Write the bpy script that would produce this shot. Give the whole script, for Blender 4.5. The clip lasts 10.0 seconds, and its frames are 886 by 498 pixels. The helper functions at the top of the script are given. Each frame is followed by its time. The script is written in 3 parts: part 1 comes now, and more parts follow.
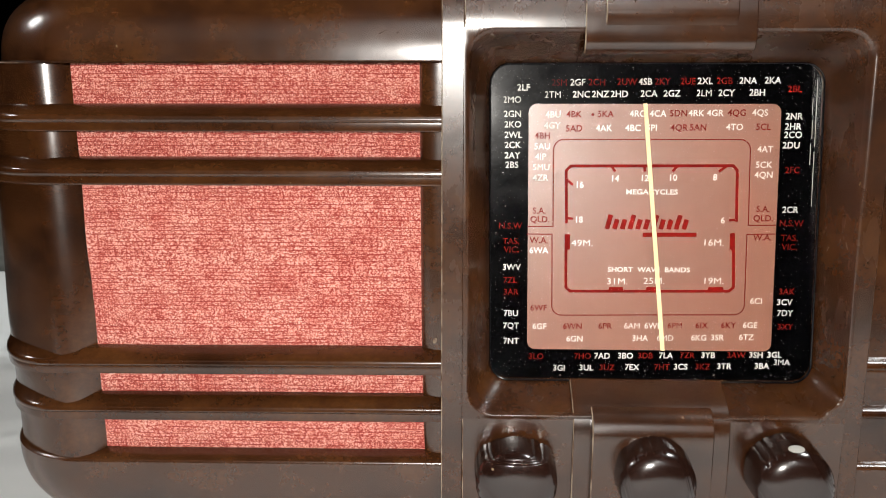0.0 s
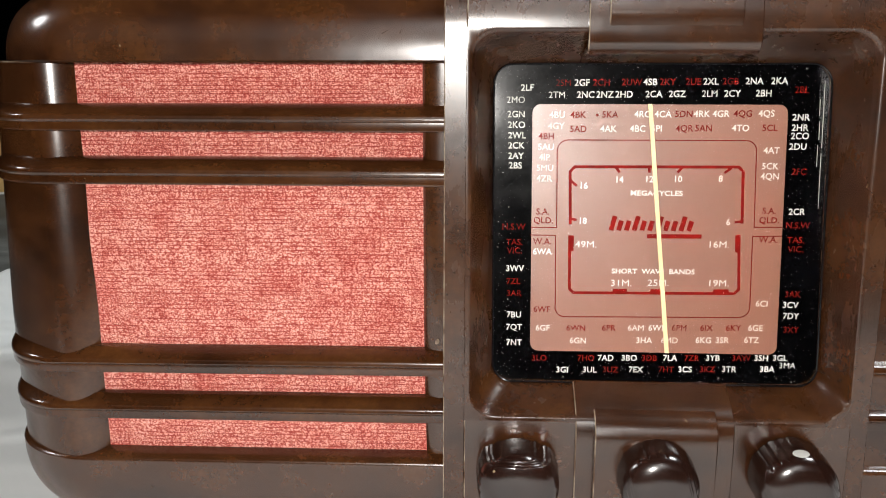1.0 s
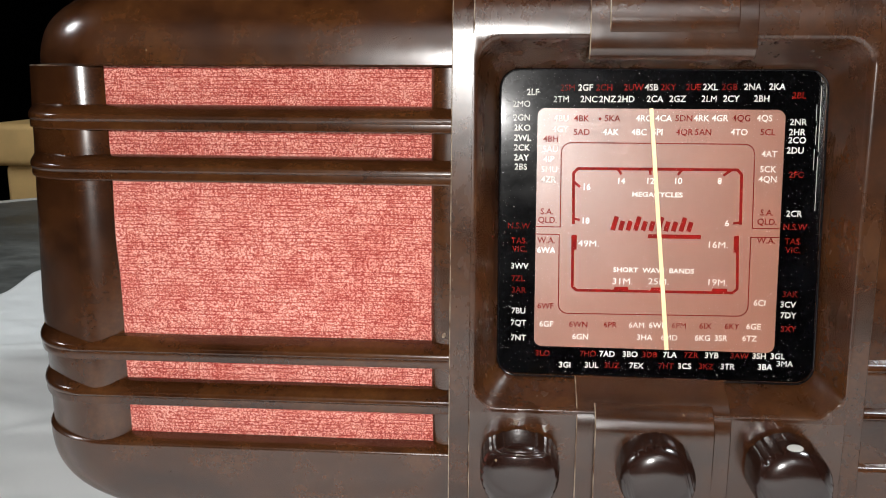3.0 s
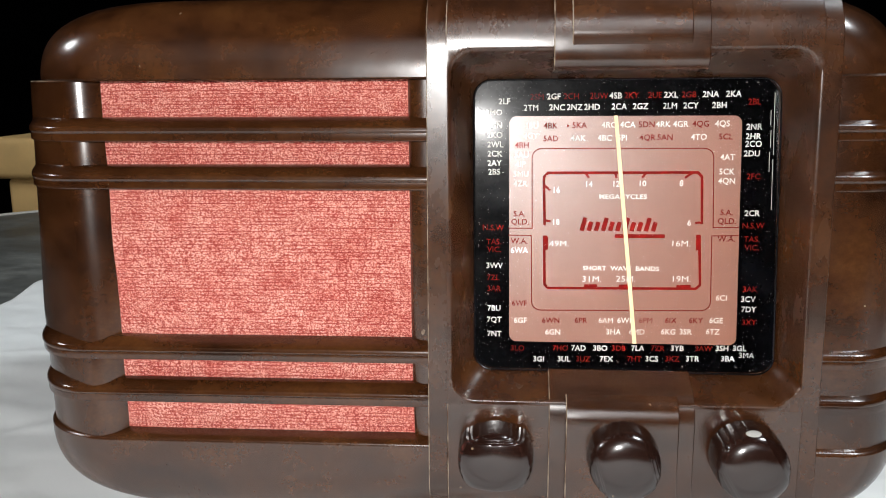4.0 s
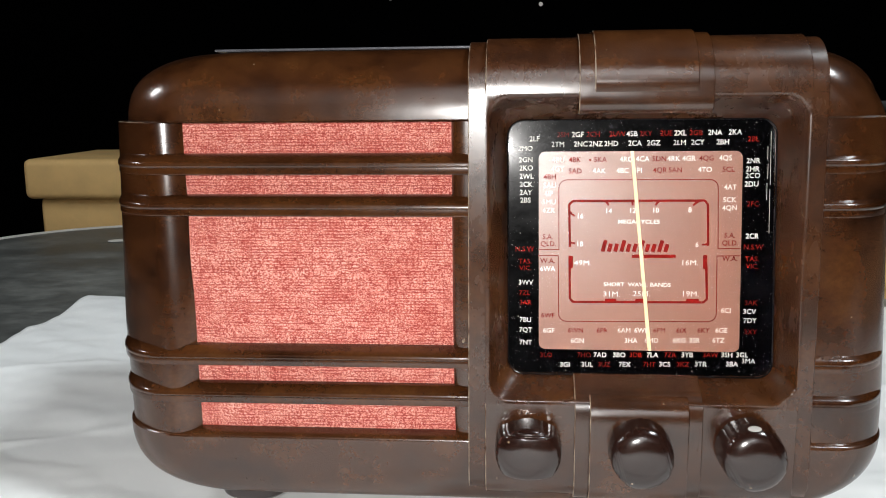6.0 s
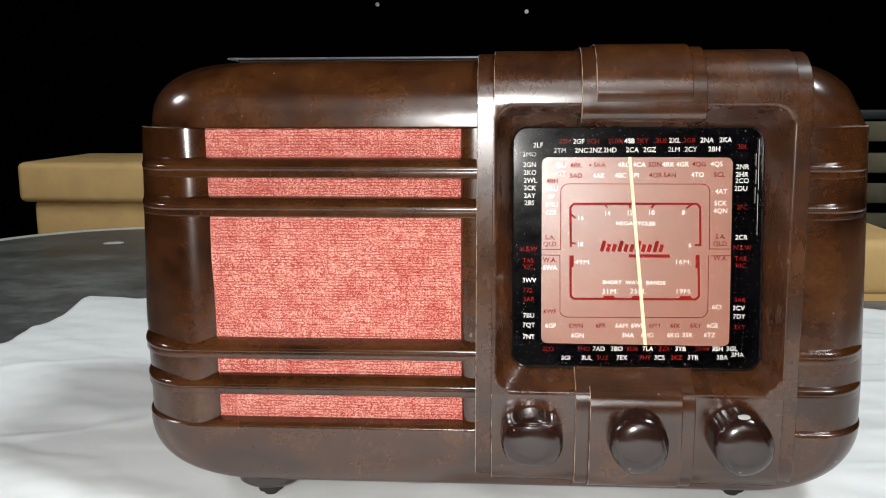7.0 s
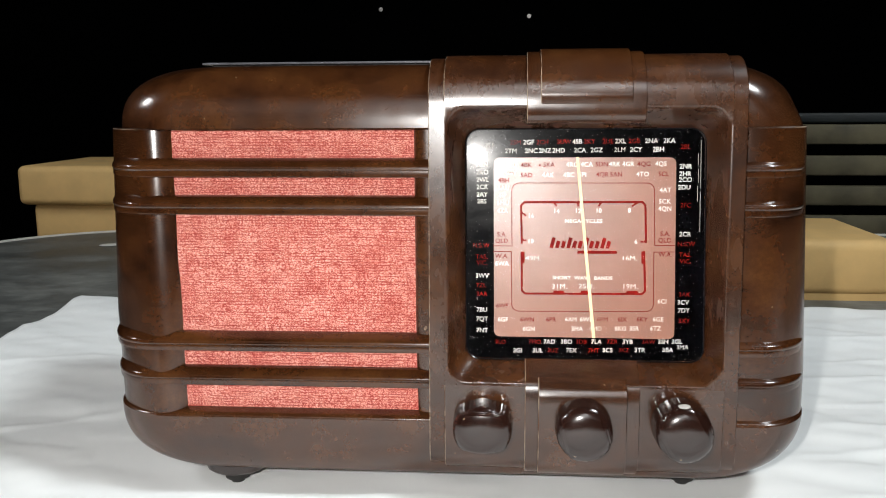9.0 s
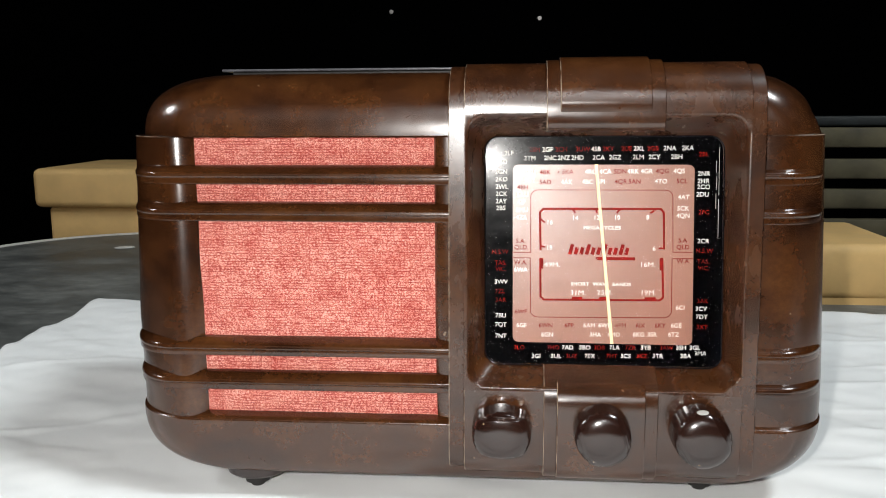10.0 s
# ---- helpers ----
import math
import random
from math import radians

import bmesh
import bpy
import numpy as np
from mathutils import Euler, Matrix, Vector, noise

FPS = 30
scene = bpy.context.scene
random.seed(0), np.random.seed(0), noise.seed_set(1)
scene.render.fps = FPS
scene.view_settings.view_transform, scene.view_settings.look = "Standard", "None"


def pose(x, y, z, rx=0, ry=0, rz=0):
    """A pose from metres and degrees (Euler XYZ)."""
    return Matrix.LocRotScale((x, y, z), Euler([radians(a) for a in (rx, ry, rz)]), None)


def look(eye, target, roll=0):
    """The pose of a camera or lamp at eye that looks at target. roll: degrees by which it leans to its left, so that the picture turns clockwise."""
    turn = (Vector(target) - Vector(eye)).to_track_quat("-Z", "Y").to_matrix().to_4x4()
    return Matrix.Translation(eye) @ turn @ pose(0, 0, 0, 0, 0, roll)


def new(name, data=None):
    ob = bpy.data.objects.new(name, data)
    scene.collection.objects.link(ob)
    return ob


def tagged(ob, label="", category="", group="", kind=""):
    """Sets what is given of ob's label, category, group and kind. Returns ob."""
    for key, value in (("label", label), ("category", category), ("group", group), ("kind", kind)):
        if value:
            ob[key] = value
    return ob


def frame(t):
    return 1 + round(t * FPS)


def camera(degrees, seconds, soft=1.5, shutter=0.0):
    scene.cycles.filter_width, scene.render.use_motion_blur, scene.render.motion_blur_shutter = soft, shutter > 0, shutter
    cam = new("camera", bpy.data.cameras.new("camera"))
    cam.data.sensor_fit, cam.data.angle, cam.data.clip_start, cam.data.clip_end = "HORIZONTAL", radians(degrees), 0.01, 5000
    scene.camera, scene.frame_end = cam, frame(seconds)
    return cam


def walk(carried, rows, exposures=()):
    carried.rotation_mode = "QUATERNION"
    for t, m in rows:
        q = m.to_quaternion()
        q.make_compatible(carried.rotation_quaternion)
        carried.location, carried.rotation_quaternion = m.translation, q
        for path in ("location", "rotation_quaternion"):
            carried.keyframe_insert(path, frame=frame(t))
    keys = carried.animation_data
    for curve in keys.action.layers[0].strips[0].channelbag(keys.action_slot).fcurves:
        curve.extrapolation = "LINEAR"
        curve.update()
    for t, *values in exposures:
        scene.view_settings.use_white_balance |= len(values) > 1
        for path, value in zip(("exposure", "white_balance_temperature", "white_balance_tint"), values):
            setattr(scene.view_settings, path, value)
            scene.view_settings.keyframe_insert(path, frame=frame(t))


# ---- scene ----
cam = camera(55.0, 10.0, soft=1.05)
PATH = [
    (0, (0.00002, -0.33150, 0.20734), (-0.07321, 1.61678, -0.23857), -0.09),
    (0.5, (0.00237, -0.33055, 0.20879), (-0.08791, 1.61578, -0.24247), -0.07),
    (1, (0.00386, -0.32979, 0.20816), (-0.09937, 1.61596, -0.24284), -0.02),
    (1.5, (0.00551, -0.32831, 0.20727), (-0.11025, 1.61630, -0.24560), 0.19),
    (2, (0.00648, -0.33149, 0.20581), (-0.13535, 1.61189, -0.24489), 0.33),
    (3.5, (0.01715, -0.35275, 0.20503), (-0.15344, 1.59776, -0.20292), 0.10),
    (4, (0.02392, -0.36343, 0.20592), (-0.14565, 1.58878, -0.19421), -0.43),
    (4.5, (0.03075, -0.37253, 0.20788), (-0.15319, 1.58130, -0.17775), -0.66),
    (5, (0.02434, -0.37798, 0.20738), (-0.17019, 1.57541, -0.17529), -0.75),
    (5.5, (0.01984, -0.39686, 0.21446), (-0.17822, 1.55784, -0.15964), -0.81),
    (7, (0.00272, -0.44085, 0.21943), (-0.14527, 1.52250, -0.13181), -0.23),
    (7.5, (0.00786, -0.45099, 0.21993), (-0.13454, 1.51284, -0.13088), -0.36),
    (8, (0.01607, -0.45346, 0.21808), (-0.13572, 1.51024, -0.12956), -0.76),
    (8.5, (0.02552, -0.45679, 0.21839), (-0.12905, 1.50712, -0.12682), -0.39),
    (9, (0.03244, -0.45736, 0.21848), (-0.13531, 1.50613, -0.12293), -0.34),
    (9.5, (0.03064, -0.45799, 0.21833), (-0.14827, 1.50487, -0.12102), -0.41),
    (10, (0.02715, -0.46144, 0.22180), (-0.16175, 1.50071, -0.11622), -0.35),
]
EXPOSURES = [(0, -0.14, 6720, 10), (1, -0.14, 6640, 10), (2, -0.14, 6540, 10), (4, -0.12, 6380, 10), (5.5, -0.08, 6420, 10), (7.5, 0.0, 6450, 10), (10, 0.0, 6500, 10)]
walk(cam, [(t, look(eye, target, roll)) for t, eye, target, roll in PATH], EXPOSURES)

# ---- light ----
world = bpy.data.worlds.new("night")
scene.world = world
world.use_nodes = True
world.node_tree.nodes["Background"].inputs["Color"].default_value = (0.55, 0.65, 0.8, 1)
world.node_tree.nodes["Background"].inputs["Strength"].default_value = 0.004


def lamp(name, kind, place, target, watts, size, colour):
    data = bpy.data.lights.new(name, kind)
    data.energy, data.color = watts, colour
    if kind == "AREA":
        data.shape, data.size = "DISK", size
    else:
        data.shadow_soft_size = size
    ob = new(name, data)
    ob.matrix_world = look(place, target)
    return ob


lamp("hand_torch", "POINT", (-0.008, -0.48, 0.241), (0, 0, 0.13), 10.4, 0.0055, (1.0, 0.97, 0.93))
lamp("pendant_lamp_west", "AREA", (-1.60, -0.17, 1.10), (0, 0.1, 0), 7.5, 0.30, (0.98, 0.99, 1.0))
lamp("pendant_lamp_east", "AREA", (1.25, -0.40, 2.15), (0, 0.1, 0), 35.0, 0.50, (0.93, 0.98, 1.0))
# unseen lamp added to light the pale wall, for soft reflections on the roof
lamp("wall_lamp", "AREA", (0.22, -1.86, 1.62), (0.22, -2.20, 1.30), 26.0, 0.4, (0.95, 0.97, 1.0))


# ---- materials ----
def material(name):
    m = bpy.data.materials.new(name)
    m.use_nodes = True
    return m, m.node_tree.nodes, m.node_tree.links, m.node_tree.nodes["Principled BSDF"]


def texture(m, kind, scale, detail=4.0, stretch=(1, 1, 1), rough=0.55):
    """A noise or wave texture on the object's own metres, with its mapping."""
    nodes, links = m.node_tree.nodes, m.node_tree.links
    co, mp, tx = nodes.new("ShaderNodeTexCoord"), nodes.new("ShaderNodeMapping"), nodes.new(kind)
    mp.inputs["Scale"].default_value = stretch
    links.new(co.outputs["Object"], mp.inputs["Vector"])
    links.new(mp.outputs["Vector"], tx.inputs["Vector"])
    tx.inputs["Scale"].default_value = scale
    if kind == "ShaderNodeTexNoise":
        tx.inputs["Detail"].default_value, tx.inputs["Roughness"].default_value = detail, rough
    return tx


def ramp(m, source, stops):
    r = m.node_tree.nodes.new("ShaderNodeValToRGB")
    while len(r.color_ramp.elements) < len(stops):
        r.color_ramp.elements.new(0.5)
    for e, (p, c) in zip(r.color_ramp.elements, stops):
        e.position, e.color = p, (*c, 1) if len(c) == 3 else (c[0], c[0], c[0], 1)
    m.node_tree.links.new(source, r.inputs["Fac"])
    return r.outputs["Color"]


def bump(m, source, strength, distance):
    b = m.node_tree.nodes.new("ShaderNodeBump")
    b.inputs["Strength"].default_value, b.inputs["Distance"].default_value = strength, distance
    m.node_tree.links.new(source, b.inputs["Height"])
    m.node_tree.links.new(b.outputs["Normal"], m.node_tree.nodes["Principled BSDF"].inputs["Normal"])
    return b


def mix(m, a, b, factor, blend="MIX"):
    n = m.node_tree.nodes.new("ShaderNodeMix")
    n.data_type, n.blend_type = "RGBA", blend
    for socket, value in ((n.inputs["Factor"], factor), (n.inputs["A"], a), (n.inputs["B"], b)):
        if isinstance(value, (float, int)):
            socket.default_value = value
        elif isinstance(value, tuple):
            socket.default_value = (*value, 1)
        else:
            m.node_tree.links.new(value, socket)
    return n.outputs["Result"]


def plain(name, colour, rough, metal=0.0, spread=0.15, scale=60.0, relief=0.0, shine=0.5, uneven=0.15):
    """A paint or plastic with a slight unevenness of tone and gloss."""
    m, nodes, links, bsdf = material(name)
    tx = texture(m, "ShaderNodeTexNoise", scale, 6)
    low = tuple(c * (1 - spread) for c in colour)
    high = tuple(min(1, c * (1 + spread)) for c in colour)
    links.new(ramp(m, tx.outputs["Fac"], [(0.3, low), (0.7, high)]), bsdf.inputs["Base Color"])
    links.new(ramp(m, tx.outputs["Fac"], [(0.3, (rough * (1 - uneven),)), (0.7, (min(1, rough * (1 + uneven)),))]), bsdf.inputs["Roughness"])
    bsdf.inputs["Metallic"].default_value = metal
    bsdf.inputs["Specular IOR Level"].default_value = shine
    if relief:
        bump(m, tx.outputs["Fac"], 0.4, relief)
    return m


def bakelite_material(name, dark, mid, light, rough, ior=1.72):
    m, nodes, links, bsdf = material(name)
    cloud = texture(m, "ShaderNodeTexNoise", 30, 6, (1, 1, 1.4), 0.62)
    fleck = texture(m, "ShaderNodeTexNoise", 420, 3, (1, 1, 1), 0.7)
    tone = ramp(m, cloud.outputs["Fac"], [(0.3, dark), (0.5, mid), (0.74, light)])
    speck = ramp(m, fleck.outputs["Fac"], [(0.35, (0.82, 0.82, 0.82)), (0.7, (1.15, 1.12, 1.1))])
    nick = texture(m, "ShaderNodeTexNoise", 330, 1, (1, 1, 1), 0.5)
    pale = ramp(m, nick.outputs["Fac"], [(0.80, (0.0,)), (0.83, (1.0,))])
    links.new(mix(m, mix(m, tone, speck, 1.0, "MULTIPLY"), (0.22, 0.16, 0.10), pale), bsdf.inputs["Base Color"])
    smear = texture(m, "ShaderNodeTexNoise", 38, 6, (1, 1, 0.5), 0.65)
    links.new(ramp(m, smear.outputs["Fac"], [(0.3, (rough * 0.8,)), (0.72, (rough * 1.35,))]), bsdf.inputs["Roughness"])
    bsdf.inputs["IOR"].default_value = ior
    wave = texture(m, "ShaderNodeTexNoise", 55, 3)
    bump(m, wave.outputs["Fac"], 0.07, 0.0012)
    return m


def worn_material():
    """Moulding edges rubbed to a pale tan in broken stretches."""
    m, nodes, links, bsdf = material("worn_edge")
    tx = texture(m, "ShaderNodeTexNoise", 160, 4, (1, 1, 1), 0.6)
    links.new(ramp(m, tx.outputs["Fac"], [(0.38, (0.066, 0.025, 0.008)), (0.58, (0.33, 0.27, 0.20))]), bsdf.inputs["Base Color"])
    bsdf.inputs["Roughness"].default_value = 0.4
    return m


WORN = worn_material()
BAKELITE = bakelite_material("bakelite", (0.0180, 0.0055, 0.0018), (0.0475, 0.0157, 0.0046), (0.081, 0.0295, 0.0082), 0.215)
SATIN_BAKELITE = bakelite_material("satin_bakelite", (0.0180, 0.0055, 0.0018), (0.0475, 0.0157, 0.0046), (0.081, 0.0295, 0.0082), 0.26, 1.66)
BEZEL_BAKELITE = bakelite_material("bezel_bakelite", (0.0180, 0.0055, 0.0018), (0.0475, 0.0157, 0.0046), (0.081, 0.0295, 0.0082), 0.26, 1.55)
POLISHED_BAKELITE = bakelite_material("polished_bakelite", (0.0180, 0.0055, 0.0018), (0.0475, 0.0157, 0.0046), (0.081, 0.0295, 0.0082), 0.17, 1.6)
UPRIGHT_BAKELITE = bakelite_material("upright_bakelite", (0.0180, 0.0055, 0.0018), (0.0475, 0.0157, 0.0046), (0.081, 0.0295, 0.0082), 0.20, 1.60)
KNOB_BAKELITE = bakelite_material("knob_bakelite", (0.010, 0.004, 0.003), (0.016, 0.006, 0.004), (0.022, 0.008, 0.005), 0.16, 1.66)
RUBBER_AND_SHADE = plain("rubber", (0.012, 0.011, 0.010), 0.55, spread=0.3, scale=300, relief=0.0004)
BEAD_GLOSS = plain("glossy_bead", (0.006, 0.006, 0.007), 0.22, spread=0.3, scale=600)
DIAL_BLACK = plain("dial_black", (0.0007, 0.0007, 0.0009), 0.15, spread=0.4, scale=700, shine=0.035)
DIAL_PINK = plain("dial_pink", (0.141, 0.0510, 0.0275), 0.36, 0.0, spread=0.04, scale=40, shine=0.82, uneven=0.015)
INK_WHITE = plain("ink_white", (0.43, 0.42, 0.39), 0.4, spread=0.05, scale=900, shine=0.0)
INK_RED = plain("ink_red", (0.078, 0.004, 0.003), 0.45, spread=0.25, scale=700, shine=0.0)
INK_DARK = plain("ink_dark_red", (0.105, 0.006, 0.004), 0.45, spread=0.25, scale=700, shine=0.0)
INK_FRAME = plain("ink_crimson", (0.125, 0.005, 0.004), 0.45, spread=0.2, scale=500, shine=0.0)
GREY_EDGE = plain("grey_edge", (0.13, 0.13, 0.145), 0.32, spread=0.25, scale=120)
DUST = plain("dust", (0.19, 0.185, 0.17), 0.8, spread=0.3, scale=900, shine=0.1)
CREAM = plain("pointer_cream", (0.58, 0.46, 0.26), 0.45, spread=0.06, scale=400, shine=0.0)
BOX_CREAM = plain("box_cream", (0.62, 0.405, 0.16), 0.7, spread=0.10, scale=24, relief=0.0015)
SLAT_WOOD = plain("slat_wood", (0.096, 0.083, 0.047), 0.65, spread=0.45, scale=14, relief=0.002)
RAIL_PAINT = plain("rail_paint", (0.010, 0.014, 0.015), 0.6, spread=0.3, scale=20)
RIM_WHITE = plain("rim_white", (0.62, 0.62, 0.58), 0.4, spread=0.12, scale=30)
# darker than any paint: the night's darkness is put into the colour
NIGHT_WALL = plain("night_wall", (0.0009, 0.0009, 0.0011), 0.95, spread=0.3, scale=3, shine=0.05)
# pale tone for an unseen reflector, added to soften the radio's gloss
BOUNCE_WALL = plain("bounce_wall", (0.55, 0.54, 0.52), 0.85, spread=0.06, scale=5)
DARK_FLOOR = plain("dark_floor", (0.018, 0.017, 0.016), 0.8, spread=0.3, scale=5)
STEEL = plain("dark_steel", (0.05, 0.05, 0.05), 0.45, 0.6, spread=0.2, scale=40)


def table_material():
    m, nodes, links, bsdf = material("table_slate")
    a = texture(m, "ShaderNodeTexNoise", 9, 9, (1, 1.4, 1), 0.68)
    b = texture(m, "ShaderNodeTexNoise", 60, 5, (1, 2.5, 1), 0.7)
    tone = ramp(m, a.outputs["Fac"], [(0.32, (0.046, 0.050, 0.048)), (0.52, (0.115, 0.121, 0.115)), (0.70, (0.22, 0.228, 0.212))])
    fine = ramp(m, b.outputs["Fac"], [(0.3, (0.75, 0.75, 0.75)), (0.7, (1.2, 1.2, 1.2))])
    links.new(mix(m, tone, fine, 1.0, "MULTIPLY"), bsdf.inputs["Base Color"])
    links.new(ramp(m, a.outputs["Fac"], [(0.3, (0.35,)), (0.7, (0.6,))]), bsdf.inputs["Roughness"])
    bump(m, b.outputs["Fac"], 0.3, 0.0006)
    return m


def sheet_material():
    m, nodes, links, bsdf = material("white_sheet")
    a = texture(m, "ShaderNodeTexNoise", 9, 5)
    w = texture(m, "ShaderNodeTexNoise", 1500, 2)
    links.new(ramp(m, a.outputs["Fac"], [(0.3, (0.85, 0.88, 0.88)), (0.7, (0.91, 0.93, 0.92))]), bsdf.inputs["Base Color"])
    bsdf.inputs["Roughness"].default_value = 0.9
    bsdf.inputs["Sheen Weight"].default_value = 0.2
    bump(m, w.outputs["Fac"], 0.25, 0.0004)
    return m


def grille_material():
    """Tweedy red speaker cloth: curled yarn loops in courses about a millimetre and a half apart, over a looser warp."""
    m, nodes, links, bsdf = material("speaker_cloth")

    def maths(operation, a, b):
        n = nodes.new("ShaderNodeMath")
        n.operation = operation
        for socket, value in zip(n.inputs, (a, b)):
            if isinstance(value, float):
                socket.default_value = value
            else:
                links.new(value, socket)
        return n.outputs[0]

    def loops(scale, width, detail):
        """Winding lines: where a noise passes its middle."""
        curl = texture(m, "ShaderNodeTexNoise", 1, detail, scale, 0.5)
        return ramp(m, maths("ABSOLUTE", maths("SUBTRACT", curl.outputs["Fac"], 0.5), 0.0), [(0.0, (0.0,)), (width, (1.0,))])

    def bands(axis, scale, distortion):
        w = texture(m, "ShaderNodeTexWave", scale)
        w.wave_type, w.bands_direction, w.wave_profile = "BANDS", axis, "SIN"
        w.inputs["Distortion"].default_value, w.inputs["Detail"].default_value = distortion, 2.0
        w.inputs["Detail Scale"].default_value, w.inputs["Detail Roughness"].default_value = 1.2, 0.6
        return w.outputs["Fac"]

    fuzz = texture(m, "ShaderNodeTexNoise", 1, 2, (1300, 1300, 1500), 0.6)
    slub = texture(m, "ShaderNodeTexNoise", 1, 3, (60, 60, 560), 0.55)
    warp = texture(m, "ShaderNodeTexNoise", 1, 3, (420, 420, 50), 0.55)
    patch = texture(m, "ShaderNodeTexNoise", 1, 4, (110, 110, 90), 0.6)
    gaps = mix(m, loops((1100, 1100, 950), 0.12, 1.0), loops((750, 750, 1250), 0.11, 1.0), 0.42)
    course = ramp(m, bands("Z", 210, 1.9), [(0.03, (0.0,)), (0.22, (1.0,))])
    faint = ramp(m, slub.outputs["Fac"], [(0.44, (0.10,)), (0.60, (1.0,))])
    lines = maths("MAXIMUM", course, faint)
    columns = ramp(m, bands("X", 175, 3.2), [(0.05, (0.0,)), (0.30, (1.0,))])
    loose = ramp(m, warp.outputs["Fac"], [(0.44, (0.0,)), (0.62, (1.0,))])
    weave = maths("MULTIPLY", mix(m, (1.0, 1.0, 1.0), lines, 0.70), mix(m, (1.0, 1.0, 1.0), maths("MAXIMUM", columns, loose), 0.14))
    yarn = mix(m, maths("MULTIPLY", gaps, weave), fuzz.outputs["Fac"], 0.22)
    tone = ramp(m, yarn, [(0.13, (0.27, 0.012, 0.010)), (0.33, (0.47, 0.062, 0.047)), (0.53, (0.69, 0.170, 0.125)), (0.76, (0.97, 0.48, 0.40))])
    upright = ramp(m, warp.outputs["Fac"], [(0.37, (0.80, 0.56, 0.55)), (0.47, (1, 1, 1))])
    blotch = ramp(m, patch.outputs["Fac"], [(0.33, (0.78, 0.36, 0.34)), (0.50, (1, 1, 1)), (0.72, (1.05, 1.25, 1.25))])
    tone = mix(m, tone, upright, 0.22, "MULTIPLY")
    links.new(mix(m, tone, blotch, 0.45, "MULTIPLY"), bsdf.inputs["Base Color"])
    bsdf.inputs["Roughness"].default_value = 0.8
    bump(m, yarn, 0.7, 0.0009)
    return m


def glass_material():
    m, nodes, links, bsdf = material("dial_glass")
    bsdf.inputs["Base Color"].default_value = (1, 1, 1, 1)
    bsdf.inputs["Transmission Weight"].default_value = 1.0
    bsdf.inputs["IOR"].default_value = 1.5
    bsdf.inputs["Roughness"].default_value = 0.015
    # a thin uneven film of dust and wiped smears
    smear = texture(m, "ShaderNodeTexNoise", 45, 5, (1, 1, 2.2), 0.62)
    film, blend = nodes.new("ShaderNodeBsdfGlossy"), nodes.new("ShaderNodeMixShader")
    film.inputs["Roughness"].default_value = 0.30
    links.new(ramp(m, smear.outputs["Fac"], [(0.35, (0.0003,)), (0.70, (0.0020,))]), blend.inputs["Fac"])
    links.new(bsdf.outputs["BSDF"], blend.inputs[1])
    links.new(film.outputs["BSDF"], blend.inputs[2])
    links.new(blend.outputs["Shader"], nodes["Material Output"].inputs["Surface"])
    return m


TABLE, SHEET, SPEAKER_CLOTH, GLASS = table_material(), sheet_material(), grille_material(), glass_material()


# ---- building helpers ----
def solid(name, verts, faces, mat, parent=None, label="", smooth=True, sharp=32):
    mesh = bpy.data.meshes.new(name)
    mesh.from_pydata([tuple(v) for v in verts], [], faces)
    bm = bmesh.new()
    bm.from_mesh(mesh)
    bmesh.ops.recalc_face_normals(bm, faces=bm.faces[:])
    bm.to_mesh(mesh)
    bm.free()
    mesh.materials.append(mat)
    if smooth:
        mesh.shade_smooth()
        mesh.set_sharp_from_angle(angle=radians(sharp))
    ob = new(name, mesh)
    ob.parent = parent
    if label:
        tagged(ob, label)
    return ob


def part(name, bm, mat, parent=None, label="", smooth=True, sharp=32):
    mesh = bpy.data.meshes.new(name)
    bmesh.ops.recalc_face_normals(bm, faces=bm.faces[:])
    bm.to_mesh(mesh)
    bm.free()
    mesh.materials.append(mat)
    if smooth:
        mesh.shade_smooth()
        mesh.set_sharp_from_angle(angle=radians(sharp))
    ob = new(name, mesh)
    ob.parent = parent
    if label:
        tagged(ob, label)
    return ob


def block(x0, x1, y0, y1, z0, z1, bevel=0.0, segments=2):
    bm = bmesh.new()
    bmesh.ops.create_cube(bm, size=1, matrix=Matrix.Translation(((x0 + x1) / 2, (y0 + y1) / 2, (z0 + z1) / 2)) @ Matrix.Diagonal((x1 - x0, y1 - y0, z1 - z0, 1)))
    if bevel:
        bmesh.ops.bevel(bm, geom=bm.edges[:], offset=bevel, segments=segments, profile=0.5, affect="EDGES")
    return bm


def thing(name, label, category, place=(0, 0, 0), group="", kind=""):
    ob = new(name)
    ob.location = place
    ob.empty_display_size = 0.02
    return tagged(ob, label, category, group, kind)


def rounded_rect(x0, x1, z0, z1, r, n=8):
    """Corner by corner, counter-clockwise from the lower right."""
    out = []
    for cx, cz, a0 in ((x1 - r, z0 + r, -90), (x1 - r, z1 - r, 0), (x0 + r, z1 - r, 90), (x0 + r, z0 + r, 180)):
        for k in range(n + 1):
            a = radians(a0 + 90 * k / n)
            out.append((cx + r * math.cos(a), cz + r * math.sin(a)))
    return out


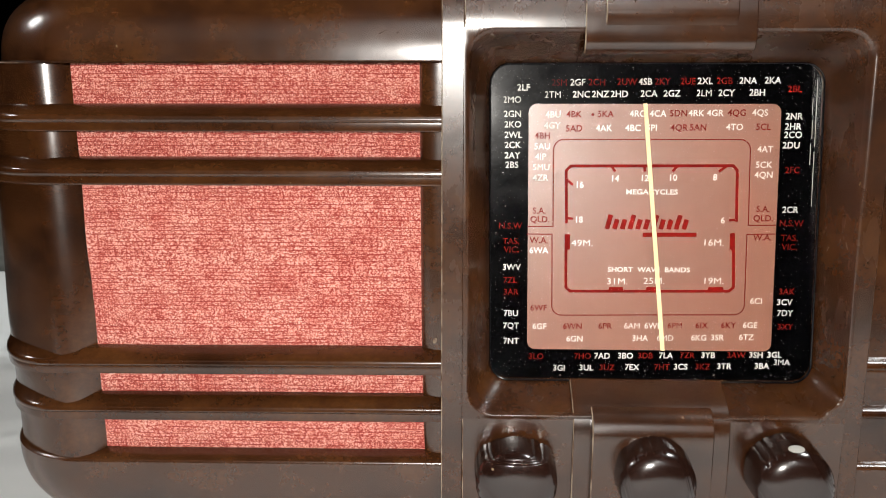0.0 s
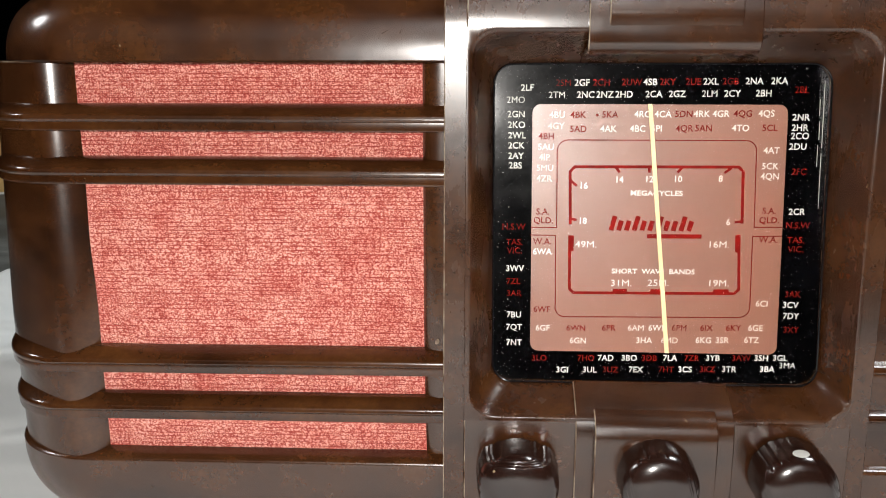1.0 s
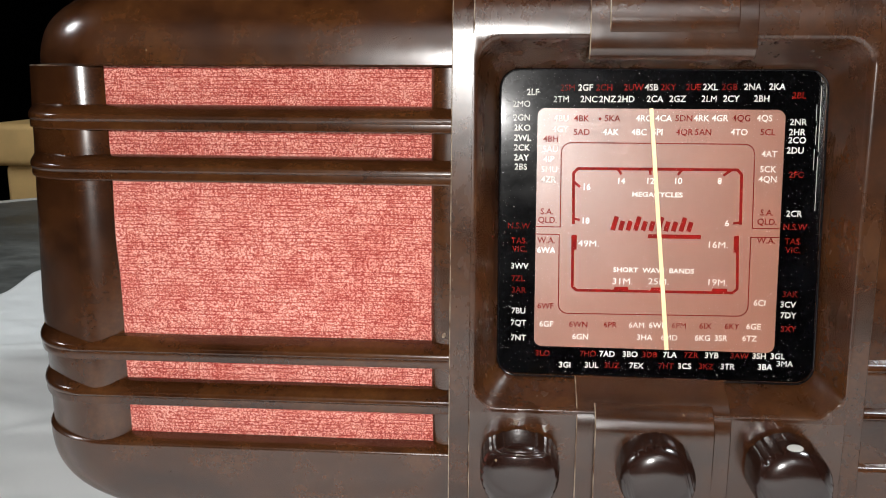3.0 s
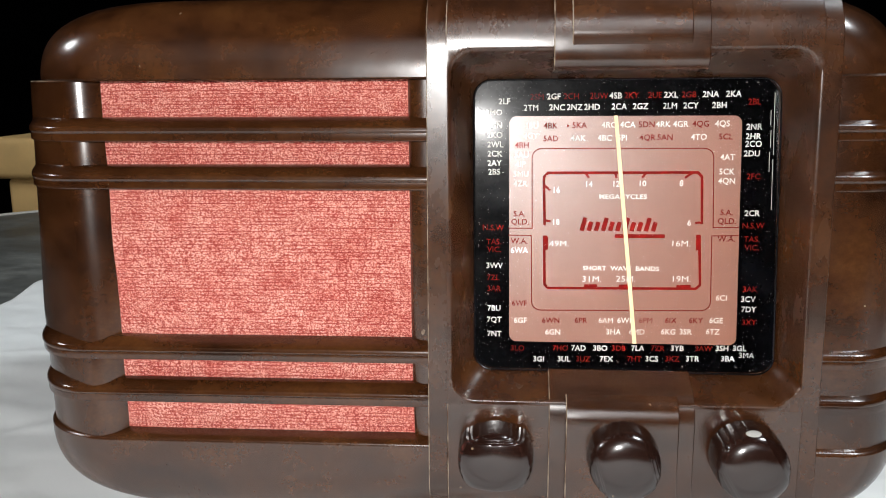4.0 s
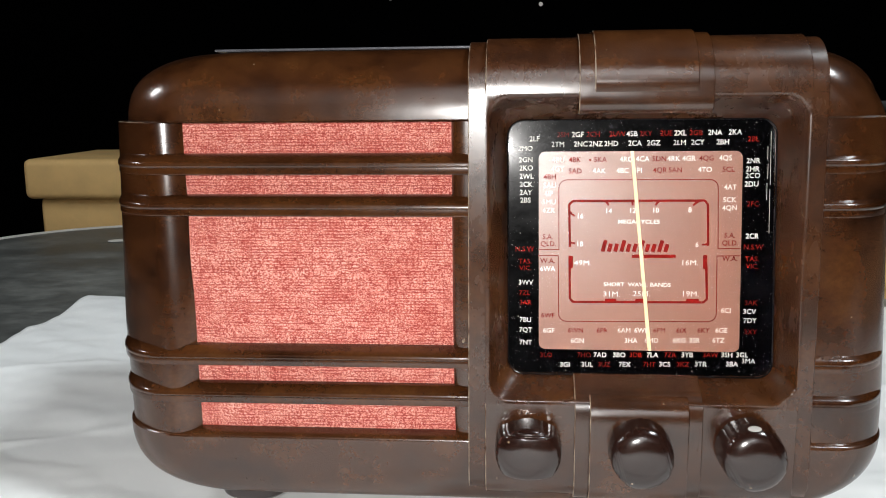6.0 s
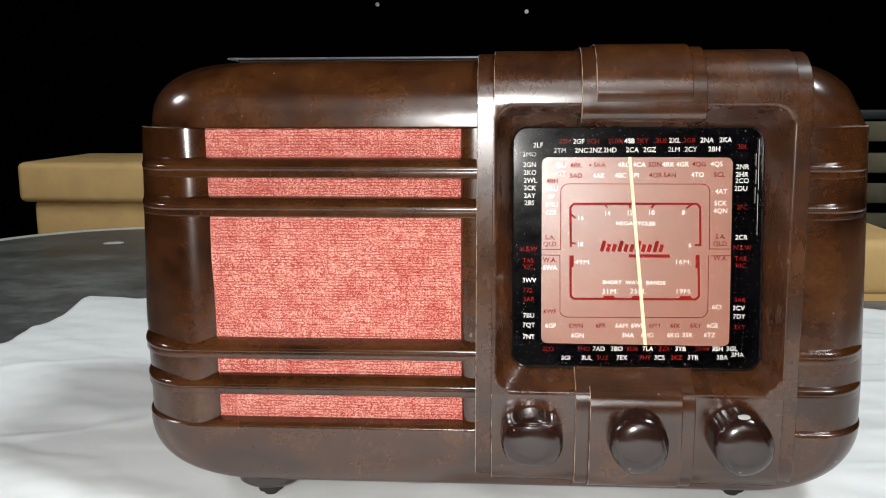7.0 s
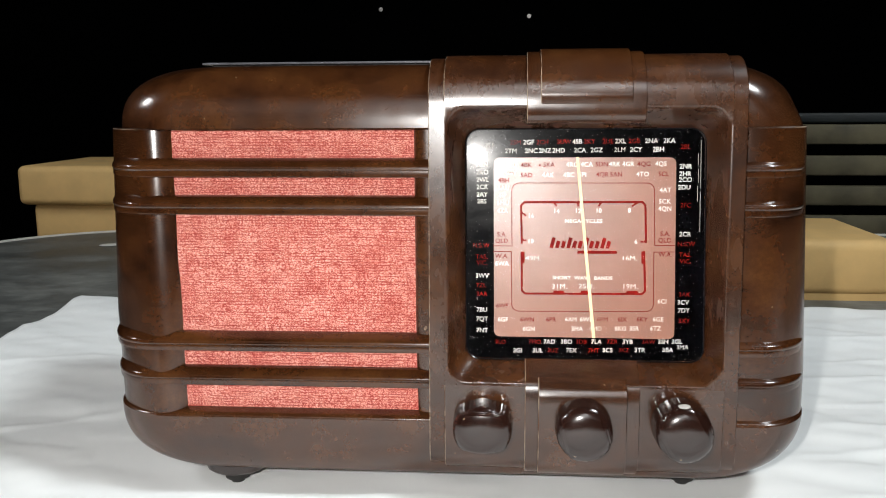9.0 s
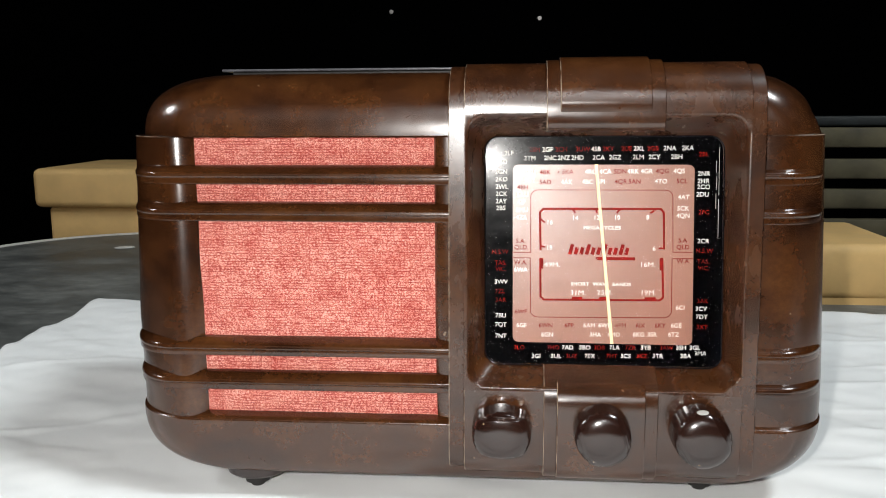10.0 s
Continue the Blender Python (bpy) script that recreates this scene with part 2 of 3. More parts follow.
def rings(loops, close_ends=(False, False), closed=True):
    """Faces over loops of equal length."""
    n, faces = len(loops[0]), []
    verts = [p for loop in loops for p in loop]
    for k in range(len(loops) - 1):
        for i in range(n if closed else n - 1):
            j = (i + 1) % n
            faces.append((k * n + i, k * n + j, (k + 1) * n + j, (k + 1) * n + i))
    if close_ends[0]:
        faces.append(tuple(range(n)))
    if close_ends[1]:
        faces.append(tuple(range((len(loops) - 1) * n, len(loops) * n)))
    return verts, faces


# ---- the radio's cabinet ----
FRONT, BACK, MIDDLE = -0.021, 0.150, -0.0025
CORNER_X, CORNER_Y, RECESS = 0.042, 0.044, 0.005
LOW, HIGH = 0.0525, 0.2045
LOUVRES = (0.185, 0.165, 0.0912, 0.0716)
WINDOW = (-0.1505, -0.0205)
PANEL = (-0.0125, 0.1490)
PANEL_Y = -0.025


def taper(x, z):
    """The dial panel narrows towards the roof."""
    return 0.012 + (x - 0.012) * (1 - 0.155 * max(0.0, min(z, 0.235) - 0.09))


def half_width(z):
    return 0.1975 - max(0.0, z - 0.07) * 0.05


def sag(x, z):
    """The cabinet's lower half sits a trace askew."""
    return z + 0.006 * (x - 0.08) * max(0.0, min(1.0, (0.15 - z) / 0.05))


def lopsided(z):
    """The cloth's side stands out a little further along the uprights and less at the roof."""
    if z >= HIGH:
        return 0.0015
    return -0.002 * max(0.0, min(1.0, (z - 0.070) / 0.03))


def corner_points(z, shift, inset, setback, side, steps=20, fading=False, width=None):
    """The plan of one front corner, from the flank to the front. fading: the shift grows from nothing at the flank."""
    edge = MIDDLE + side * (half_width(z) - inset)
    width = width or (CORNER_X if side < 0 else 0.031)
    if side < 0:
        edge += lopsided(z)
    else:
        edge -= 0.0018 + 0.0040 * max(0.0, min(1.0, (z - HIGH) / 0.012)) + 0.0040 * max(0.0, (0.046 - z) / 0.030)
    out = []
    for k in range(steps + 1):
        a = radians(90 * k / steps)
        fade = max(0.0, min(1.0, (a - 0.35) / 0.75)) if fading else 1.0
        out.append((edge - side * width * (1 - math.cos(a)), FRONT + shift * fade * fade * (3 - 2 * fade) + setback + CORNER_Y * (1 - math.sin(a)), z))
    return out


def plan_loop(z, shift=0.0, inset=0.0, setback=0.0):
    left = corner_points(z, shift, inset, setback, -1)
    right = corner_points(z, shift, inset, setback, 1)[::-1]
    return [(x, y, sag(x, h)) for x, y, h in [(left[0][0], BACK, z)] + left + right + [(right[-1][0], BACK, z)]]


radio = thing("table_radio", "brown bakelite table radio with red cloth grille on white sheet", "radio")


def swell(a, power=0.78):
    """A quarter of a superellipse: along and across at the angle a."""
    return math.sin(a) ** power, 1 - math.cos(a) ** power


def crown(height, tilt, bend, run):
    """A side profile of a roof edge: it leans back slowly from tilt to bend over run, then turns over to the flat. Setback and rise."""
    out, y, z = [(0.0, 0.0)], 0.0, 0.0
    for k in range(8):
        a = radians(tilt + (bend - tilt) * (k + 0.5) / 8)
        y, z = y + run / 8 * math.sin(a), z + run / 8 * math.cos(a)
        out.append((y, z))
    a0 = radians(bend)
    r, y0, z0 = (height - z) / (1 - math.sin(a0)), y, z
    for k in range(1, 15):
        a = a0 + (math.pi / 2 - a0) * k / 14
        out.append((y0 + r * (math.cos(a0) - math.cos(a)), z0 + r * (math.sin(a) - math.sin(a0))))
    return out


def cabinet_base():
    loops = []
    for k in range(17):
        up, in_ = swell(radians(90 - 90 * k / 16))
        loops.append(plan_loop(0.0158 + 0.032 * (1 - up), 0, 0.043 * in_ - 0.0008, 0.009 * in_))
    loops += [plan_loop(0.0488, 0, -0.0008), plan_loop(0.0495, 0.0004, -0.0005), plan_loop(0.0500, 0.0010, 0.0002), plan_loop(LOW - 0.0004, 0.0066, 0.0040), plan_loop(LOW, 0.014, 0.008)]
    v, f = rings(loops, (True, True))
    solid("cabinet_base", v, f, BAKELITE, radio)


def cabinet_top():
    loops = [plan_loop(HIGH, 0.014, 0.006), plan_loop(HIGH, 0.0012, 0.0018), plan_loop(HIGH + 0.0008, 0.0002, 0.0016)]
    for back, up in crown(0.0318, 0, 12, 0.010):
        loops.append(plan_loop(HIGH + 0.0018 + up, 0.0002, 0.0016 + 1.30 * back * (0.55 + 0.45 * up / 0.0318), back))
    # the front is let in behind the dial panel
    for loop in loops:
        y, z = loop[21][1], loop[21][2]
        loop[22:22] = [(-0.0100, y, z), (-0.0100, 0.012, z), (0.1420, 0.012, z), (0.1420, y, z)]
    v, f = rings(loops, (True, True))
    solid("cabinet_top", v, f, BAKELITE, radio)
    # the ridge is coloured black: shade behind the roof's crest put into its colour
    part("rear_ridge", block(-0.178, 0.150, 0.132, 0.147, 0.226, 0.2446, 0.001, 1), RUBBER_AND_SHADE, radio, "rear ridge coloured black for the shade behind the roof")
    part("rear_lip", block(-0.184, 0.155, 0.128, 0.148, 0.2443, 0.2458, 0.0005, 2), GREY_EDGE, radio, "thin grey rear edge")


CLOTH_Y = -0.0128


def draught(z):
    """The grille side leans back from the base."""
    return 0.035 * (z - 0.09)


def cabinet_flank(side):
    """The recessed upright between base and top: flank, rounded corner, and a rounded return beside the cloth."""
    stop, wide, recess, curl = (WINDOW[0], 0.0127, 0.0022, 38.3) if side < 0 else (PANEL[1] - 0.007, 0.001, 0.003, 2000.0)
    loops = []
    for k in range(13):
        z = LOW - 0.004 + (HIGH - LOW + 0.004) * k / 12
        edge, y = MIDDLE + side * half_width(z) + (lopsided(min(z, HIGH - 0.001)) if side < 0 else -0.0018), FRONT + recess
        line = [(edge, BACK, z)] + corner_points(min(z, HIGH - 0.0001), recess, 0, 0, side, 26, True, abs(edge - stop) - wide if side < 0 else 0.031)
        if side < 0:
            # the corner is flattened a little, so that it meets the return in a tight bend
            (ax, ay, _), (bx, by, _) = line[1], line[-1]
            line = line[:1] + [(px, py + 0.16 * (ay + (by - ay) * (px - ax) / (bx - ax) - py), pz) for px, py, pz in line[1:]]
        for step in range(1, 13):
            u = wide * step / 12
            line.append((stop + side * (wide - u), y + curl * u * u, z))
        line.append((stop, y + 0.012, z))
        if side < 0:
            line = line[:1] + [(px - 0.55 * draught(pz), py + draught(pz), pz) for px, py, pz in line[1:]]
        loops.append(line)
    for inset in (0.0004, 0.0050):
        loops.append([(x - side * inset if k < 24 else x, y + (inset if k else 0), HIGH + 0.0004) for k, (x, y, z) in enumerate(loops[12])])
    v, f = rings(loops, closed=False)
    ob = solid("cabinet_flank", v, f, UPRIGHT_BAKELITE, radio)
    ob.data.materials.append(WORN)
    n = len(loops[0]) - 1
    for k in range(12 * n, 13 * n):
        ob.data.polygons[k].material_index = 1


def grille_post():
    """The narrow upright between the cloth and the dial panel, rounded towards the cloth."""
    x0, x1, y = WINDOW[1], PANEL[0] + 0.002, FRONT + RECESS
    line = [(x0, y + 0.012)] + [(x0 + 0.007 * (1 - math.cos(radians(a))), y + 0.0042 * (1 - math.sin(radians(a)))) for a in range(0, 91, 10)] + [(x1, y)]
    v, f = rings([[(x, yy, z) for x, yy in line] for z in (LOW - 0.004, 0.1, 0.15, HIGH)], closed=False)
    solid("grille_post", v, f, BAKELITE, radio)


def louvre(z0, side):
    """A tapered blade that follows the cabinet's front and runs out round the corner."""
    section = [(0.0105, 0.0045), (0.0060, 0.0044), (0.0048, 0.0039), (0.0012, 0.0014), (0.0005, 0.0009), (0.0001, 0.0001), (0.0000, -0.0008), (0.0003, -0.0014), (0.0010, -0.0020), (0.0008, -0.0044), (0.0010, -0.0051), (0.0020, -0.0053), (0.0105, -0.0053)]
    wide = 0.0335 if side < 0 else 0.031
    path = corner_points(z0, 0, 0.0001 if side < 0 else 0, 0, side, 60, False, wide)[14 if side < 0 else 24:]
    path.append(((PANEL[0] + 0.0015) if side < 0 else taper(PANEL[1], z0) - 0.0015, FRONT, z0))
    loops = []
    for k, (x, y, z) in enumerate(path):
        grow = math.sin(min(math.pi / 2, (0.42 + 0.20 * k) if side < 0 else (0.15 + 0.24 * k)))
        loops.append([(x, y + d * (0.5 + 0.5 * grow), sag(x, z0) + dz * grow ** 0.6) for d, dz in section])
    v, f = rings(loops, (True, True))
    solid("louvre", v, f, POLISHED_BAKELITE, radio)


def speaker_cloth():
    nx, nz = 60, 70
    x0, x1, z0, z1, y = WINDOW[0] - 0.004, WINDOW[1] + 0.004, LOW - 0.005, HIGH + 0.002, CLOTH_Y
    v = []
    for i in range(nx + 1):
        for k in range(nz + 1):
            x, z = x0 + (x1 - x0) * i / nx, z0 + (z1 - z0) * k / nz
            v.append((x, y + draught(z) + 0.0005 * noise.noise((x * 30, 7, z * 30)), z))
    n = nz + 1
    f = [(i * n + k, (i + 1) * n + k, (i + 1) * n + k + 1, i * n + k + 1) for i in range(nx) for k in range(nz)]
    solid("speaker_cloth", v, f, SPEAKER_CLOTH, radio, "pink-red woven tweed speaker cloth")


cabinet_base()
cabinet_top()
cabinet_flank(-1)
cabinet_flank(1)
grille_post()
speaker_cloth()
for height in LOUVRES:
    louvre(height, -1)
    louvre(height, 1)


# ---- the dial panel ----
def lean(x, z):
    """The dial widens a little towards its foot."""
    return x + (0.14 - z) * (0.007 + 0.030 * (x - 0.006) / 0.127)


def seat(x, y, z):
    """The dial lies back in its bezel: where a point of its upright layout comes to lie."""
    back = 0.084 * (z - 0.14)
    k = 1 + back / 0.41
    return 0.012 + (x - 0.012) * k, y + back, 0.212 + (z - 0.212) * k


def top_profile(y, z0, z1):
    return [(y + back, z0 + up) for back, up in crown(z1 - z0, 0, 12, 0.007)] + [(BACK - 0.03, z1)]


def bottom_profile(y, z0, z1, deep):
    return [(y + deep * (1 - math.cos(radians(a))), z0 - (z0 - z1) * math.sin(radians(a))) for a in range(0, 91, 15)] + [(BACK - 0.03, z1)]


BEZEL = (-0.0035, 0.1409, 0.0705, 0.2160)
SIGHT = (0.0060, 0.1330, 0.0780, 0.2042)


def panel_front():
    """Front sheet with the bezel's opening, and the sloped bezel down to the glass."""
    x0, x1, z0, z1 = BEZEL[0] - 0.0007, BEZEL[1] + 0.0007, BEZEL[2] - 0.0007, BEZEL[3] + 0.0007
    outer = rounded_rect(*BEZEL, 0.010, 8)
    inner = rounded_rect(*SIGHT, 0.0078, 8)
    frame_loop = []
    for k, (x, z) in enumerate(outer):
        corner, step = divmod(k, 9)
        across = (step < 4) == (corner in (0, 2))
        ex, ez = (x1 if corner < 2 else x0), (z1 if corner in (1, 2) else z0)
        frame_loop.append((ex, PANEL_Y, ez) if step == 4 else (x, PANEL_Y, ez) if across else (ex, PANEL_Y, z))
    loops = [frame_loop]
    lip = [(0.0, 0.0)] + [(0.158 * math.sin(radians(d)), 0.0015 * (1 - math.cos(radians(d)))) for d in range(10, 61, 10)] + [(0.20, 0.0028)]
    wall = [(u, PANEL_Y + d) for u, d in lip] + [(0.45, -0.0150), (0.75, -0.0085), (1.0, -0.0034), (1.02, -0.0010)]
    # one lower corner runs in over a shallow hollow
    hollow = [(u, PANEL_Y + 0.0022 * u + 0.0032 * u * u) for u in (0.0, 0.04, 0.08, 0.12, 0.17, 0.22, 0.28, 0.34)] + [(0.50, -0.0150), (0.76, -0.0085)] + wall[-2:]
    for plain_step, corner_step in zip(wall, hollow):
        loop = []
        for k, (a, b) in enumerate(zip(outer, inner)):
            corner, step = divmod(k, 9)
            worn = math.sin(math.pi * step / 8) ** 1.3 if corner == 0 else 0.0
            share, y = (p + (q - p) * worn for p, q in zip(plain_step, corner_step))
            x, z, w = a[0] + (b[0] - a[0]) * share, a[1] + (b[1] - a[1]) * share, min(1, share * 1.5)
            x = lean(x, a[1]) * w + x * (1 - w)
            loop.append(Vector((taper(x, z), y, z)).lerp(Vector(seat(x, y, z)), min(1.0, share)))
        loops.append(loop)
    loops[0] = [(taper(x, z), y, z) for x, y, z in frame_loop]
    v, f = rings(loops)
    ob = solid("bezel", v, f, BEZEL_BAKELITE, radio)
    ob.data.materials.append(SATIN_BAKELITE)
    for k in range(8 * len(outer)):
        ob.data.polygons[k].material_index = 1


def extruded(name, profile, x0, x1, proud=0.0, foot=0.012):
    """A strip of the panel: a side profile carried along x, with flanks."""
    pts = [Vector(p) for p in profile]
    top = []
    for k, p in enumerate(pts):
        d = (pts[min(k + 1, len(pts) - 1)] - pts[max(k - 1, 0)]).normalized()
        n = Vector((-d.y, d.x))
        if n.x > 0.3 or (abs(n.x) <= 0.3 and n.y * (p.y - 0.12) < 0):
            n = -n
        top.append((p + n * proud, p - n * foot))
    c = 0.0004
    loops = [[(x0, q[1].x, q[1].y) for q in top], [(x0, q[0].x, q[0].y) for q in [(a + (b - a).normalized() * c, b) for a, b in top]],
             [(x0 + c, q[0].x, q[0].y) for q in top], [(x1 - c, q[0].x, q[0].y) for q in top],
             [(x1, q[0].x, q[0].y) for q in [(a + (b - a).normalized() * c, b) for a, b in top]], [(x1, q[1].x, q[1].y) for q in top]]
    v, f = rings([[(taper(x, z), y, z) for x, y, z in loop] for loop in loops], closed=False)
    ob = solid(name, v, f, SATIN_BAKELITE if name in ("side_strip", "panel_top") else BAKELITE, radio)
    ob.data.materials.append(WORN)
    n = len(profile) - 1
    for k in range(n, 2 * n):
        ob.data.polygons[k].material_index = 1
    return ob


def panel_strips():
    over = top_profile(PANEL_Y, 0.2172, 0.2420)
    under = bottom_profile(PANEL_Y, 0.0322, 0.0194, 0.014)
    side = under[::-1] + over
    lower = [(y + 0.0012, z) for y, z in side]
    # the strip beside the grille lies back a trace
    extruded("side_strip", [(y + 0.0023, z - 0.0012) if z > 0.12 else (y, z + 0.0012) for y, z in lower], PANEL[0], BEZEL[0] - 0.0006)
    extruded("side_strip", [(y, z - 0.0012 if z > 0.12 else z + 0.0012) for y, z in lower], BEZEL[1] + 0.0006, PANEL[1])
    extruded("panel_top", [(PANEL_Y, BEZEL[3] + 0.0007)] + over, BEZEL[0] - 0.0007, BEZEL[1] + 0.0007)
    extruded("panel_foot", under[::-1] + [(PANEL_Y, BEZEL[2] - 0.0007)], BEZEL[0] - 0.0007, BEZEL[1] + 0.0007)
    upper = [seat(0, -0.0034, 0.2046)[1:], (-0.0090, 0.2074), (-0.0190, 0.2084), (-0.0222, 0.2090), (-0.0240, 0.2101), (-0.0249, 0.2118), (-0.0250, 0.2156)] + over
    base = [seat(0, -0.0034, 0.0774)[1:], (-0.0150, 0.0758), (-0.0195, 0.0738), (-0.0212, 0.0724), (-0.0229, 0.0710), (-0.0241, 0.0690), (-0.0246, 0.0660), (-0.0250, 0.0620), (-0.0250, 0.0500)] + under
    for prof in (upper, base):
        extruded("band_strip", prof, 0.0385, 0.0985, 0.0016, 0.001)
    # the raised middle of the band, which fades out over the lip above and swells out of it below
    crest = [(y - 0.0016 + max(0.0, 0.0014 - 0.35 * (z - 0.2172)), z) if z < 0.235 else (y, z + 0.0016) for y, z in over]
    extruded("centre_band", crest, 0.0455, 0.0915, 0.0014, 0.002)
    swell_out = [(-0.0300, 0.0655), (-0.0296, 0.0670), (-0.0289, 0.0687), (-0.0279, 0.0704), (-0.0266, 0.0719), (-0.0248, 0.0733), (-0.0222, 0.0743)]
    extruded("centre_band", [(y - 0.0048, z) for y, z in under[::-1]] + [(-0.0299, 0.0600)] + swell_out, 0.0455, 0.0915, 0.0002, 0.004)


panel_front()
panel_strips()

# ---- the dial ----
dial = solid("dial", *rings([[(lean(x, z), y, z) for x, z in rounded_rect(0.0040, 0.1350, 0.0760, 0.2062, 0.0085)] for y in (0.0, 0.003)], (True, True)), DIAL_BLACK, radio, "black printed dial behind glass")


def flat(name, loop, depth, mat, label="", thick=0.00015):
    v, f = rings([[(x, -depth - thick, z) for x, z in loop], [(x, -depth, z) for x, z in loop]], (True, True))
    return solid(name, v, f, mat, dial, label, smooth=False)


def stroke(name, points, width, depth, mat):
    """A printed line with mitred bends, along points in millimetres."""
    pts = [Vector(p) / 1000 for p in points]
    left, right = [], []
    for k, p in enumerate(pts):
        d0 = (p - pts[k - 1]).normalized() if k else (pts[1] - p).normalized()
        d1 = (pts[k + 1] - p).normalized() if k + 1 < len(pts) else d0
        d = (d0 + d1).normalized()
        n = Vector((-d.y, d.x)) * (width / 2000 / max(0.4, d.dot(d0)))
        left.append(p + n)
        right.append(p - n)
    v = [(q.x, -depth, q.y) for q in left] + [(q.x, -depth, q.y) for q in right]
    n = len(pts)
    return solid(name, v, [(k, k + 1, n + k + 1, n + k) for k in range(n - 1)], mat, dial, smooth=False)


def arc(cx, cz, r, a0, a1, n=5):
    return [(cx + r * math.cos(radians(a0 + (a1 - a0) * k / n)), cz + r * math.sin(radians(a0 + (a1 - a0) * k / n))) for k in range(n + 1)]


def lettering(text, x, z, mat, size=3.45, wide=0.97, bold=0.016):
    """One word of the dial, centred on x and z in millimetres."""
    curve = bpy.data.curves.new("lettering", "FONT")
    curve.body, curve.size, curve.align_x, curve.align_y = text, size / 1000, "CENTER", "CENTER"
    curve.offset, curve.resolution_u = (0.0 if "M" in text and size > 3 else bold) * size / 1000, 3
    curve.space_character = 1.02
    temp = bpy.data.objects.new("lettering", curve)
    mesh = bpy.data.meshes.new_from_object(temp)
    mesh.transform(pose(x / 1000, -0.0007, z / 1000, 90) @ Matrix.Diagonal((wide, 1, 1, 1)))
    bpy.data.objects.remove(temp)
    bpy.data.curves.remove(curve)
    mesh.materials.clear()
    mesh.materials.append(mat)
    ob = new("lettering", mesh)
    ob.parent = dial


flat("dial_plate", [(lean(x, z), z) for x, z in rounded_rect(0.0212, 0.1179, 0.0903, 0.1888, 0.0032)], 0.0002, DIAL_PINK, "salmon-pink satin dial plate")
W, R, D = INK_WHITE, INK_RED, INK_DARK


def row(z, words, size=3.45, tilt=0.010):
    for text, x, ink in words:
        lettering(text, x, z + tilt * (x - 70), ink, size)


row(197.1, [("2SM", 32.2, R), ("2GF", 39.1, W), ("2CH", 46.4, R), ("2UW", 57.7, R), ("4SB", 64.6, W), ("2KY", 71.0, R), ("2UE", 80.6, R), ("2XL", 87.0, W), ("2GB", 94.3, R), ("2NA", 103.0, W), ("2KA", 112.2, W)])
row(192.6, [("2TM", 29.8, W), ("2NC", 40.6, W), ("2NZ", 47.8, W), ("2HD", 55.0, W), ("2CA", 66.1, W), ("2GZ", 74.8, W), ("2LM", 86.9, W), ("2CY", 95.2, W), ("2BH", 106.8, W)])
row(88.0, [("3LO", 25.4, R), ("7HO", 44.2, R), ("7AD", 52.1, W), ("3BO", 61.5, W), ("3DB", 69.5, R), ("7LA", 77.7, W), ("7ZR", 86.3, R), ("3YB", 94.6, W), ("3AW", 105.8, R), ("3SH", 113.7, W), ("3GL", 121.0, W)], tilt=0.018)
row(83.1, [("3GI", 34.8, W), ("3UL", 45.8, W), ("3UZ", 54.2, R), ("7EX", 64.3, W), ("7HT", 76.4, R), ("3CS", 83.9, W), ("3KZ", 92.7, R), ("3TR", 101.3, W), ("3BA", 116.3, W)], tilt=0.022)
row(185.1, [("4BU", 30.1, W), ("4BK", 38.0, D), ("5KA", 50.0, D), ("4RO", 62.4, W), ("4CA", 69.9, W), ("5DN", 77.7, D), ("4RK", 84.4, W), ("4GR", 91.5, W), ("4QG", 99.7, D), ("4QS", 108.4, W)])
row(179.7, [("5AD", 38.2, D), ("4AK", 49.6, W), ("4BC", 60.7, W), ("5PI", 67.8, W), ("4QR", 78.2, D), ("5AN", 85.4, D), ("4TO", 99.2, W), ("5CL", 110.0, D)])
row(100.6, [("6GF", 26.5, W), ("6WN", 39.8, D), ("6PR", 52.8, D), ("6AM", 63.6, W), ("6WB", 72.0, W), ("6PM", 80.7, D), ("6IX", 91.3, D), ("6KY", 101.9, D), ("6GE", 110.5, W)], tilt=0.016)
row(95.4, [("6GN", 40.8, W), ("3HA", 67.0, W), ("6MD", 77.1, W), ("6KG", 90.5, W), ("3SR", 97.8, W), ("6TZ", 109.3, W)], tilt=0.02)


def column(words):
    for text, x, z, ink in words:
        lettering(text, x, z, ink)


column([("2LF", 18.6, 194.9, W), ("2MO", 14.3, 190.3, W), ("2GN", 14.5, 184.9, W), ("2KO", 14.7, 180.9, W), ("2WL", 14.9, 176.9, W), ("2CK", 14.7, 173.0, W), ("2AY", 14.6, 169.0, W), ("2BS", 14.5, 165.3, W), ("N.S.W", 14.2, 141.2, R), ("TAS.", 14.6, 135.0, R), ("VIC.", 14.8, 131.6, R)])
column([("3WV", 14.9, 124.4, W), ("7ZL", 14.4, 119.1, R), ("3AR", 14.8, 114.2, R), ("7BU", 14.9, 105.3, W), ("7QT", 15.0, 100.1, W), ("7NT", 15.1, 93.6, W)])
column([("2BL", 120.7, 194.3, R), ("2NR", 121.2, 184.1, W), ("2HR", 121.1, 180.2, W), ("2CO", 121.4, 177.1, W), ("2DU", 121.0, 173.1, W), ("2FC", 122.2, 163.6, R), ("2CR", 122.6, 148.1, W), ("N.S.W", 123.4, 142.8, R), ("TAS.", 123.2, 137.0, R), ("VIC.", 123.5, 133.4, R)])
column([("3AK", 123.8, 115.3, R), ("3CV", 123.3, 110.9, W), ("3MA", 124.1, 85.8, W), ("7DY", 123.8, 106.4, W), ("3XY", 124.3, 100.7, R)])
